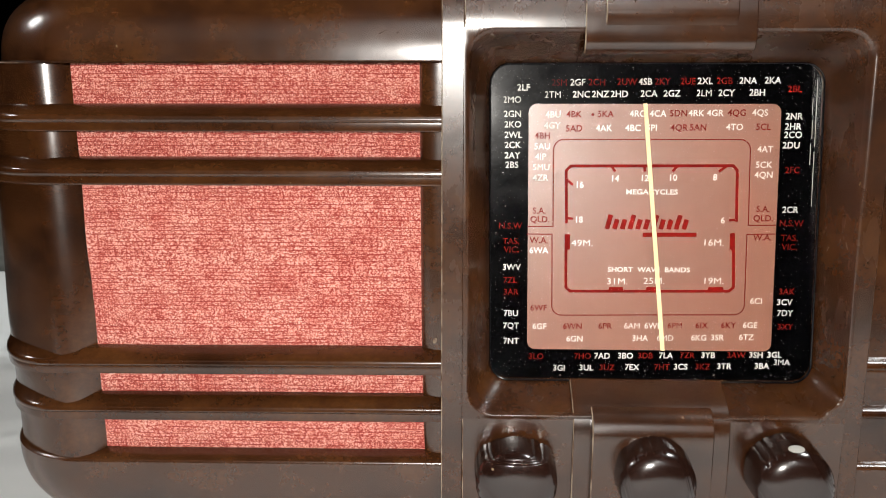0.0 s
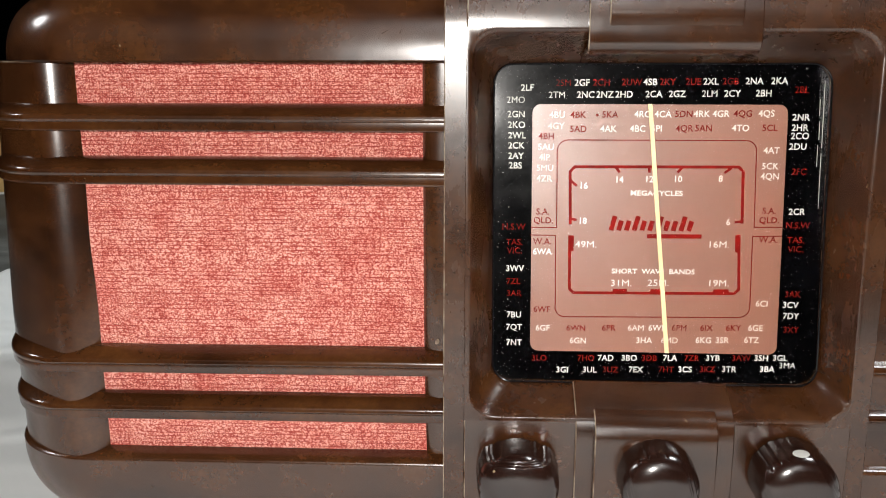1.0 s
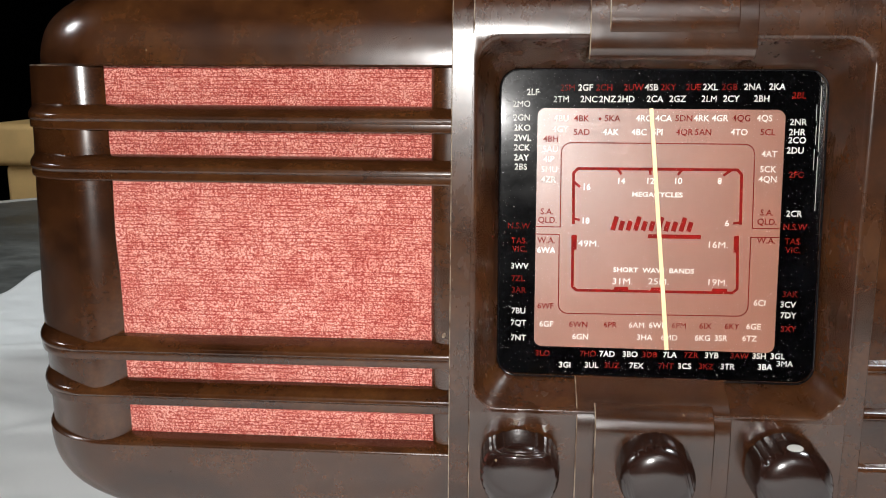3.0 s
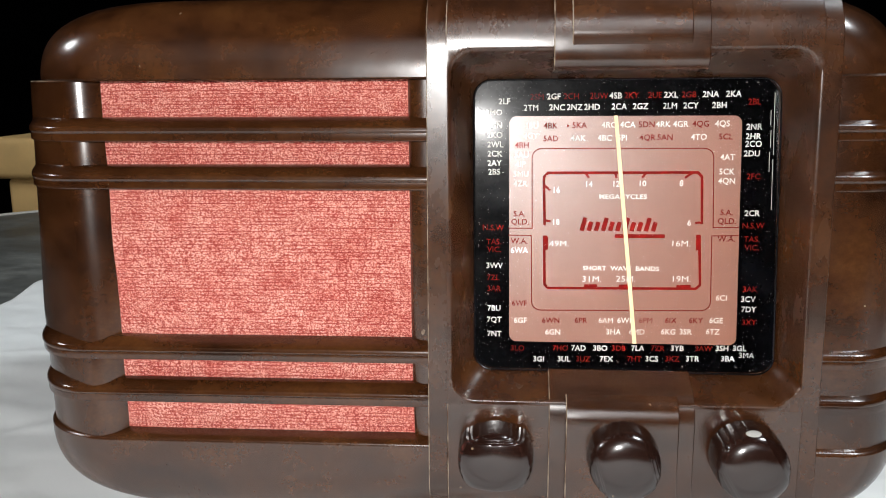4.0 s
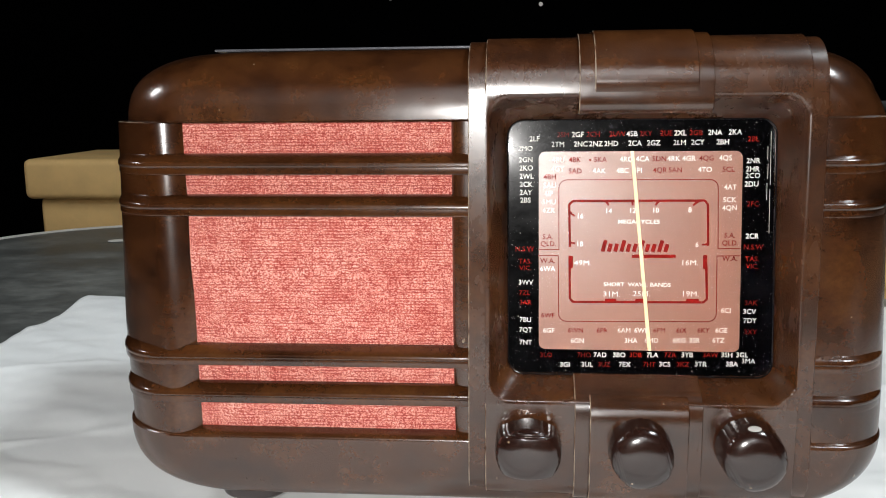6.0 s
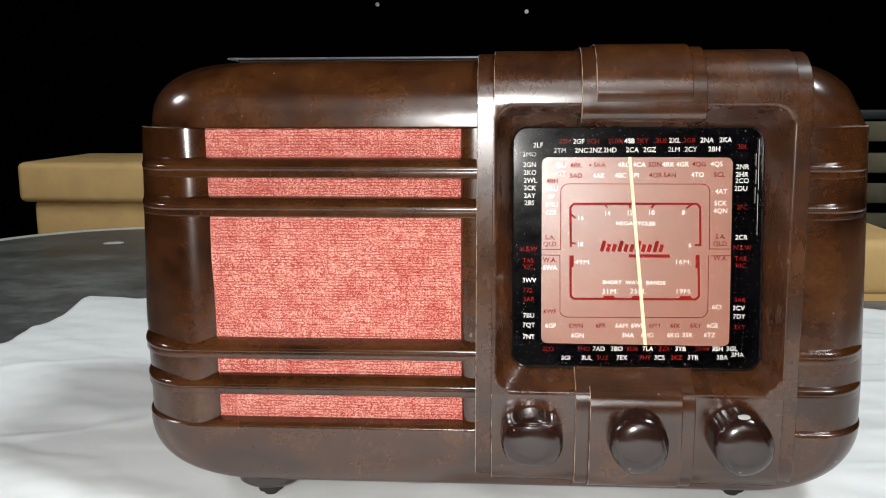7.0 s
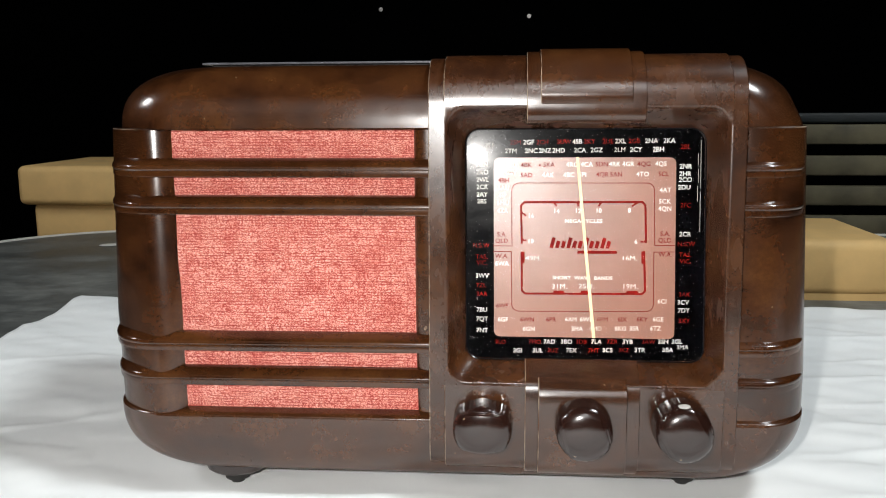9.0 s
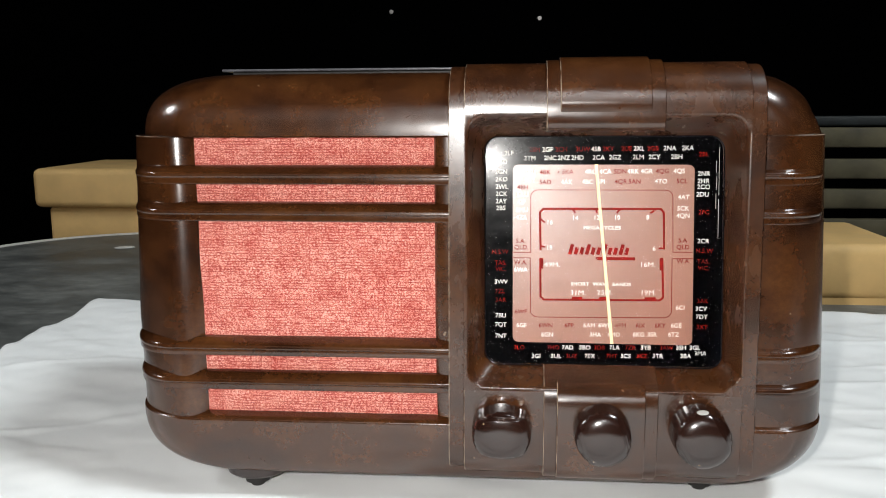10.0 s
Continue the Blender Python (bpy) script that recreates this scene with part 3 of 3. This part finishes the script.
column([("4GY", 29.8, 180.5, W), ("4BH", 26.2, 176.6, D), ("5AU", 26.1, 172.5, W), ("4IP", 25.6, 168.5, W), ("5MU", 25.9, 164.4, W), ("4ZR", 25.7, 160.3, W), ("S.A.", 25.5, 147.3, D), ("QLD.", 25.8, 143.8, D), ("W.A.", 25.6, 135.4, D), ("6WA", 25.6, 131.3, W), ("6WF", 26.0, 107.7, D)])
column([("4AT", 111.3, 171.6, W), ("5CK", 111.2, 165.6, W), ("4QN", 111.5, 161.7, W), ("S.A.", 112.2, 148.4, D), ("QLD.", 112.5, 144.7, D), ("W.A.", 112.8, 137.1, D), ("6CI", 112.2, 111.3, W)])
column([("16", 40.9, 157.6, W), ("14", 54.5, 160.1, W), ("12", 65.9, 160.3, W), ("10", 76.8, 160.5, W), ("8", 93.0, 160.7, W), ("18", 41.0, 143.8, W), ("6", 97.0, 143.8, W)])
for text, x, z in (("49M.", 42.7, 134.4), ("16M.", 93.9, 134.9), ("31M.", 57.0, 118.9), ("25M.", 71.5, 119.2), ("19M.", 94.8, 119.4)):
    lettering(text, x, z, W, 3.7, 1.15, 0.016)
lettering("MEGACYCLES", 69.0, 154.9, W, 2.75, 1.17, 0.026)
lettering("SHORT  WAVE  BANDS", 69.2, 123.8, W, 2.75, 1.12, 0.026)

# printed rules: two half frames in a thin and in a thick line
stroke("thin_rule", [(20.9, 141.1), (31.0, 141.1)] + [(30.5, 170.5)] + arc(34.5, 171.3, 4, 180, 90) + arc(101.7, 171.4, 4, 90, 0) + [(107.0, 142.0), (117.6, 142.1)], 0.42, 0.0006, INK_DARK)
stroke("thin_rule", [(20.8, 138.0), (30.7, 138.0)] + [(31.3, 110.0)] + arc(35.2, 108.8, 4, 180, 270) + arc(103.7, 109.6, 4, 270, 360) + [(106.7, 138.4), (117.8, 138.6)], 0.42, 0.0006, INK_DARK)
stroke("thick_rule", [(36.3, 142.4), (35.6, 163.2), (37.4, 165.0), (99.6, 165.3), (101.3, 163.5), (102.3, 143.4)], 1.15, 0.0006, INK_FRAME)
stroke("thick_rule", [(36.2, 138.0), (36.7, 116.4), (38.4, 114.8), (101.2, 115.3), (102.9, 117.0), (101.5, 138.9)], 1.15, 0.0006, INK_FRAME)
for ends in (((53.0, 165), (54.6, 162.9)), ((65.6, 165), (66.0, 162.9)), ((78.2, 165), (76.6, 163.0)), ((97.0, 165), (94.3, 163.0)), ((36.0, 159.6), (38.4, 157.6)), ((36.3, 144.6), (38.8, 144.2)), ((102.0, 144.2), (99.4, 143.9))):
    stroke("tick", list(ends), 1.0, 0.00062, INK_FRAME)
for ends in (((36.9, 138.0), (37.0, 131.8)), ((101.0, 138.8), (101.3, 132.0)), ((53.8, 115.7), (59.4, 115.8)), ((68.6, 115.8), (73.6, 115.9)), ((93.0, 116.0), (99.0, 116.1))):
    stroke("band_mark", list(ends), 1.9, 0.00064, INK_FRAME)


def maker_mark():
    """A slanted script mark drawn as plain strokes over a narrow bar."""
    def at(u, v):
        return (51.5 + u + 0.25 * v, 140.2 + v)
    for k in range(11):
        stroke("mark_stroke", [at(0.6 + 3.0 * k, 0), at(0.6 + 3.0 * k, 5.7 if k % 3 == 0 else 3.9)], 1.9, 0.0006, INK_FRAME)
    stroke("mark_bar", [(66.2, 138.0), (87.2, 138.1)], 1.7, 0.0006, INK_FRAME)


maker_mark()
flat("dot", arc(45.2 / 1000, 184.8 / 1000, 0.00055, 0, 330, 11), 0.0006, INK_DARK, thick=0.0001)
pointer = solid("pointer", *rings([[(0.0641, y, 0.1890), (0.0656, y, 0.1890), (0.0770, y, 0.0905), (0.0754, y, 0.0905)] for y in (-0.0013, -0.0009)], (True, True)), CREAM, radio, "cream tuning pointer", smooth=False)
pane = solid("dial_glass", *rings([[(lean(x, z), y, z) for x, z in rounded_rect(0.0052, 0.1338, 0.0772, 0.2050, 0.0082)] for y in (-0.0034, -0.0018)], (True, True)), GLASS, radio, "clear glass with faint smears", smooth=False)
pane.visible_shadow = False
# bead added so that the torch draws bright lines along the glass edge
bead = [[(lean(x, z), y, z) for x, z in rounded_rect(0.0058 + d, 0.1332 - d, 0.0778 + d, 0.2044 - d, 0.0080 - d)] for d, y in ((0.0, -0.0034), (0.0001, -0.0040), (0.0004, -0.0043), (0.0007, -0.0040), (0.0008, -0.0034))]
glint_bead = solid("glass_edge", *rings(bead), BEAD_GLOSS, radio, "thin glossy black seal round the glass")


def dust():
    """Flecks of dust and chipped paint along the dial's black border, thickest at one side and the foot."""
    rng, v, f = random.Random(11), [], []
    for k in range(64):
        edge = rng.random()
        if edge < 0.52:
            x, z = 0.0075 + abs(rng.gauss(0, 0.0040)), rng.uniform(0.079, 0.203)
        elif edge < 0.78:
            x, z = rng.uniform(0.008, 0.131), 0.0793 + abs(rng.gauss(0, 0.0025))
        elif edge < 0.90:
            x, z = 0.1318 - abs(rng.gauss(0, 0.002)), rng.uniform(0.08, 0.203)
        else:
            x, z = rng.uniform(0.008, 0.131), 0.2030 - abs(rng.gauss(0, 0.0015))
        r, n, turn = min(0.00045, 0.00008 + rng.expovariate(1 / 0.00009)), 6, rng.uniform(0, 6)
        long = rng.choice((1, 1, 1, 2.2))
        base = len(v)
        for a in range(n):
            q = r * rng.uniform(0.6, 1.2)
            u, w = q * long * math.cos(a * math.tau / n), q * math.sin(a * math.tau / n)
            v.append((lean(x, z) + u * math.cos(turn) - w * math.sin(turn), -0.00355, z + u * math.sin(turn) + w * math.cos(turn)))
        f.append(tuple(range(base, base + n)))
    tagged(solid("dust_specks", v, f, DUST, dial, smooth=False), "pale dust specks on the glass", kind="stuff")


dust()
# pale strokes paint the highlight along the glass's polished edge
for x, z0, z1 in ((128.6, 166, 174), (128.9, 176, 183), (128.7, 185, 191), (130.0, 150, 171), (130.1, 173, 198)):
    stroke("edge_wear", [(1000 * lean(x / 1000, z0 / 1000), z0), (1000 * lean(x / 1000, z1 / 1000), z1)], 0.26, 0.00355, INK_WHITE)


for ob in [dial, pane, glint_bead, pointer] + list(dial.children):
    for vertex in ob.data.vertices:
        vertex.co = seat(*vertex.co)


# ---- knobs ----
def knob(x, z, turn, step_in=0.0008):
    """A domed knob with two sets of nested U-shaped terraces let into opposite sides, open towards the panel, and flutes between them."""
    rad, length, n = 0.0158, 0.0185, 264

    def profile(v):
        """Radius and forward reach: a barrel up to 1, a dome from there to 2."""
        if v < 1:
            return rad * (1 - 0.03 * v * v), 0.60 * length * v
        a = radians(90 * (v - 1))
        return rad * 0.97 * math.cos(a) ** 0.72, length * (0.60 + 0.40 * math.sin(a) ** 0.95)

    loops = []
    for step in range(111):
        v = 0.05 * step if step < 10 else 0.50 + 0.0148 * (step - 10)
        (r0, y0), (r1, y1) = profile(max(0.0, v - 0.01)), profile(min(1.995, v + 0.01))
        along = Vector((r1 - r0, y1 - y0)).normalized()
        r, y = profile(min(v, 1.985))
        loop = []
        for k in range(n):
            a = 2 * math.pi * k / n
            across, up = abs(r * math.sin(a)) / rad, abs(r * math.cos(a)) / rad
            dip = 0.0
            for half, foot_line in ((0.50, 0.78), (0.79, 0.68), (0.95, 0.62)):
                dx, dz = across - half + 0.20, foot_line + 0.20 - up
                away = math.hypot(max(dx, 0), max(dz, 0)) + min(max(dx, dz), 0) - 0.20
                dip += max(0.0, min(1.0, -away / 0.035))
            # flutes along the two sides between the terraces
            for flute in (69, 83, 97, 111):
                off = min(abs(math.degrees(a) - flute), abs(math.degrees(a) - 360 + flute))
                dip += 0.0006 / step_in * max(0.0, 1 - off / 2.1) * max(0.0, min(1.0, (1.32 - v) / 0.10))
            q, w = r - step_in * dip * along.y, y + step_in * dip * along.x
            loop.append((q * math.sin(a), -w, q * math.cos(a)))
        loops.append(loop)
    v, f = rings(loops, (True, True))
    ob = solid("knob", v, f, KNOB_BAKELITE, radio, "glossy dark brown stepped knob", sharp=34)
    ob.matrix_basis = pose(x, PANEL_Y - 0.0022, z, 0, turn, 0)
    return ob


knob(0.0165, 0.0505, 0)
knob(0.0690, 0.0505, -106, 0.0003)
dotted = knob(0.1193, 0.0512, -120, 0.0003)
bm = bmesh.new()
bmesh.ops.create_uvsphere(bm, u_segments=20, v_segments=8, radius=1)
bmesh.ops.transform(bm, matrix=pose(0, 0, 0, 0, 117, 0) @ pose(0, -0.0122, 0.0150, 14, 0, 0) @ Matrix.Diagonal((0.0030, 0.0022, 0.0003, 1)), verts=bm.verts)
part("knob_mark", bm, INK_WHITE, dotted, "white paint spot")


bm = bmesh.new()
bmesh.ops.create_uvsphere(bm, u_segments=14, v_segments=8, radius=1)
bmesh.ops.transform(bm, matrix=pose(-0.0150, -0.0163, 0.0985, 0, 20, 0) @ Matrix.Diagonal((0.0008, 0.0003, 0.0012, 1)), verts=bm.verts)
part("smudge", bm, WORN, radio, "pale dried smudge")


# ---- feet ----
def foot(x, y):
    loops = []
    for r, z in ((0.0172, 0.0210), (0.0178, 0.0150), (0.0178, 0.0118), (0.0172, 0.0096), (0.0155, 0.0082), (0.0100, 0.0076)):
        loops.append([(x + r * math.cos(2 * math.pi * k / 36), y + 0.8 * r * math.sin(2 * math.pi * k / 36), z) for k in range(36)])
    lug = solid("foot", *rings(loops, (True, True)), KNOB_BAKELITE, radio)
    bm = bmesh.new()
    bmesh.ops.create_cone(bm, cap_ends=True, segments=28, radius1=0.0066, radius2=0.0078, depth=0.0088, matrix=pose(x, y, 0.0044))
    bmesh.ops.bevel(bm, geom=[e for e in bm.edges if e.calc_face_angle(0) > 0.6], offset=0.0028, segments=4, affect="EDGES")
    part("rubber_pad", bm, RUBBER_AND_SHADE, lug, "black rubber pad")


for x in (-0.130, 0.130):
    foot(x + 0.0015 if x < 0 else x, 0.001 if x < 0 else 0.017)
    foot(x, 0.120)


# ---- table, sheet and what stands behind ----
def table():
    ob = thing("table", "dark grey slate-like table with a white rim", "table", (0, 0, -0.75))
    loop = rounded_rect(-0.835, 1.25, -0.335, 0.985, 0.27, 14)
    v, f = rings([[(x, y, z) for x, y in loop] for z in (0.720, 0.7445, 0.7460)], (True, True))
    solid("tabletop", v, f, TABLE, ob, smooth=False)
    big = [rounded_rect(-0.835 - d, 1.25 + d, -0.335 - d, 0.985 + d, 0.27 + d, 14) for d in (0.001, 0.001, 0.006, 0.014, 0.017, 0.017, 0.001)]
    v, f = rings([[(x, y, z) for x, y in b] for b, z in zip(big, (0.715, 0.7462, 0.7480, 0.7475, 0.7440, 0.715, 0.715))])
    solid("table_rim", v, f, RIM_WHITE, ob, "white moulded rim")
    for x in (-0.70, 1.12):
        for y in (-0.24, 0.85):
            part("leg", block(x - 0.025, x + 0.025, y - 0.025, y + 0.025, 0, 0.72, 0.004), STEEL, ob)


CREASES = [(-0.36, 0.05, 0.5, 0.14, 0.0022), (-0.30, -0.06, 0.2, 0.16, 0.0018), (-0.40, -0.10, 0.9, 0.08, 0.0020), (-0.22, -0.11, -0.15, 0.12, 0.0016),
           (0.05, -0.10, 0.1, 0.2, 0.0014), (0.27, -0.05, -0.25, 0.12, 0.0020), (0.34, 0.08, 0.15, 0.16, 0.0022), (0.40, 0.20, -0.1, 0.2, 0.0022), (-0.34, 0.22, 0.35, 0.12, 0.0020), (0.30, -0.12, 0.3, 0.1, 0.0018),
           (0.30, 0.01, 0.10, 0.12, 0.0018), (0.33, 0.05, 0.04, 0.14, 0.0016), (0.36, 0.12, 0.10, 0.15, 0.0020), (0.38, 0.16, 0.02, 0.16, 0.0018), (0.42, 0.26, 0.06, 0.18, 0.0020), (0.40, 0.32, -0.05, 0.16, 0.0018)]


def sheet():
    nx, ny = 320, 250
    x0, x1, y0, y1 = -0.458, 0.60, -0.300, 0.447
    v = []
    for j in range(ny + 1):
        for i in range(nx + 1):
            x, y = x0 + (x1 - x0) * i / nx, y0 + (y1 - y0) * j / ny
            wave = 0.0010 + 0.0060 * noise.noise((x * 3.5 + 2, y * 9 + x * 2.0, 0.3)) + 0.0040 * noise.noise((x * 7, y * 20 + x * 6, 1.7)) + 0.0022 * noise.noise((x * 15 + 5, y * 40 + x * 12, 4.1)) + 0.0009 * noise.noise((x * 46 + y * 20, y * 62 - x * 24, 7.7))
            for cx, cy, turn, long, high in CREASES:
                u, w = (x - cx) * math.cos(turn) + (y - cy) * math.sin(turn), (y - cy) * math.cos(turn) - (x - cx) * math.sin(turn) + 0.012 * noise.noise((x * 12, y * 12, turn))
                if abs(u) < long:
                    wave += high * (1 - (u / long) ** 2) * math.exp(-(w / 0.005) ** 2)
            calm = 1.0
            for fx, fy in ((-0.1285, 0.001), (0.130, 0.017), (-0.130, 0.12), (0.13, 0.12)):
                calm = min(calm, max(0.0, (math.hypot(x - fx, y - fy) - 0.012) / 0.10))
            x += 0.009 * (noise.noise((y * 9, 3, 0)) + 0.4 * noise.noise((y * 33, 3, 2))) * ((1 - i / nx) ** 12 + (i / nx) ** 12)
            x += 0.060 * max(0.0, 0.447 - y) * (1 - i / nx) ** 6 if y > 0 else 0.027 * (1 - i / nx) ** 6
            y += 0.007 * (noise.noise((x * 9, 5, 0)) + 0.4 * noise.noise((x * 31, 5, 2))) * (j / ny) ** 14
            v.append((x, y, max(-0.0026, min(0.008, wave * calm))))
    n = nx + 1
    f = [(j * n + i, j * n + i + 1, (j + 1) * n + i + 1, (j + 1) * n + i) for j in range(ny) for i in range(nx)]
    ob = solid("white_sheet", v, f, SHEET, None, sharp=80)
    thick = ob.modifiers.new("thickness", "SOLIDIFY")
    thick.thickness, thick.offset = 0.0012, -1
    tagged(ob, "white cotton sheet with soft creases, spread on the table", "sheet")


def cream_box(x0, x1, y0, y1, z0, z1, lid, over):
    ob = thing("storage_box", "cream box with an overhanging lid", "box", ((x0 + x1) / 2, (y0 + y1) / 2, z0))
    dx, dy = (x1 - x0) / 2, (y1 - y0) / 2
    part("box_body", block(-dx, dx, -dy, dy, 0, z1 - z0 - lid, 0.008, 3), BOX_CREAM, ob)
    part("lid", block(-dx - over, dx + over, -dy - over, dy + over, z1 - z0 - lid, z1 - z0, 0.012, 4), BOX_CREAM, ob)


def bench():
    ob = thing("slatted_bench", "weathered wooden bench with a slatted back", "bench", (0, 0, -0.75))
    for z in (0.637, 0.698, 0.758, 0.818, 0.880):
        part("slat", block(0.30, 1.75, 1.300, 1.318, z, z + 0.0395, 0.004), SLAT_WOOD, ob)
    part("top_rail", block(0.30, 1.75, 1.302, 1.330, 0.923, 0.942, 0.004), RAIL_PAINT, ob, "dark blue-grey top rail")
    for x in (0.36, 1.68):
        part("post", block(x - 0.022, x + 0.022, 1.3302, 1.365, 0, 0.938, 0.003), SLAT_WOOD, ob)
    return ob


table()
sheet()
bm = bmesh.new()
bmesh.ops.create_uvsphere(bm, u_segments=16, v_segments=8, radius=1)
bmesh.ops.transform(bm, matrix=pose(-0.608, 0.826, -0.0028, 0, 0, 20) @ Matrix.Diagonal((0.016, 0.009, 0.0022, 1)), verts=bm.verts)
tagged(part("paper_scrap", bm, RIM_WHITE), "small crumpled white paper scrap on the grey table", "paper")
cream_box(-0.845, -0.40, 1.02, 1.25, -0.06, 0.109, 0.071, 0.018)
cream_box(0.16, 0.456, 0.507, 0.70, -0.004, 0.0645, 0.0655, 0.001)
bench()
ob = thing("low_stand", "dark low stand behind the table", "stand", (0, 0, -0.75))
part("stand_top", block(-0.95, -0.25, 1.005, 1.32, 0.66, 0.69, 0.003), STEEL, ob)
for x in (-0.92, -0.28):
    for y in (1.03, 1.29):
        part("leg", block(x - 0.015, x + 0.015, y - 0.015, y + 0.015, 0, 0.66, 0.002), STEEL, ob)

# ---- walls added to close the place, near-black for the unlit night ----
def room():
    x0, x1, y0, y1, z0, z1, w = -3.0, 3.2, -2.2, 4.2, -0.75, 2.45, 0.12
    # the pale upper part of the south wall is an added reflector, out of view
    for name, b, m in (("floor", (x0 - w, x1 + w, y0 - w, y1 + w, z0 - 0.1, z0), DARK_FLOOR), ("ceiling", (x0 - w, x1 + w, y0 - w, y1 + w, z1, z1 + 0.1), NIGHT_WALL),
                       ("wall_west", (x0 - w, x0, y0, y1, z0, z1), NIGHT_WALL), ("wall_east", (x1, x1 + w, y0, y1, z0, z1), NIGHT_WALL),
                       ("wall_south", (x0 - w, x1 + w, y0 - w, y0, z0, 0.85), NIGHT_WALL), ("wall_south_upper", (x0 - w, x1 + w, y0 - w, y0, 0.85, z1), BOUNCE_WALL), ("wall_north", (x0 - w, x1 + w, y1, y1 + w, z0, z1), NIGHT_WALL)):
        tagged(part(name, block(*b), m, smooth=False), ("added pale reflecting " if m == BOUNCE_WALL else "added dark ") + name.split("_")[0], name.split("_")[0], kind="structure")


room()


# two small far lights in the dark
def far_light(x, z, size, strength):
    m, nodes, links, bsdf = material("far_light")
    bsdf.inputs["Base Color"].default_value = (0.5, 0.5, 0.5, 1)
    bsdf.inputs["Emission Color"].default_value = (1.0, 0.95, 0.88, 1)
    bsdf.inputs["Emission Strength"].default_value = strength
    bm = bmesh.new()
    bmesh.ops.create_uvsphere(bm, u_segments=14, v_segments=8, radius=size)
    ob = part("wall_light", bm, m)
    ob.location = (x, 4.2 - size * 0.8, z)
    tagged(ob, "small dim light on the dark far wall", "light", "far wall lights")


far_light(0.098, 0.660, 0.011, 0.28)
far_light(-0.690, 0.705, 0.011, 0.12)
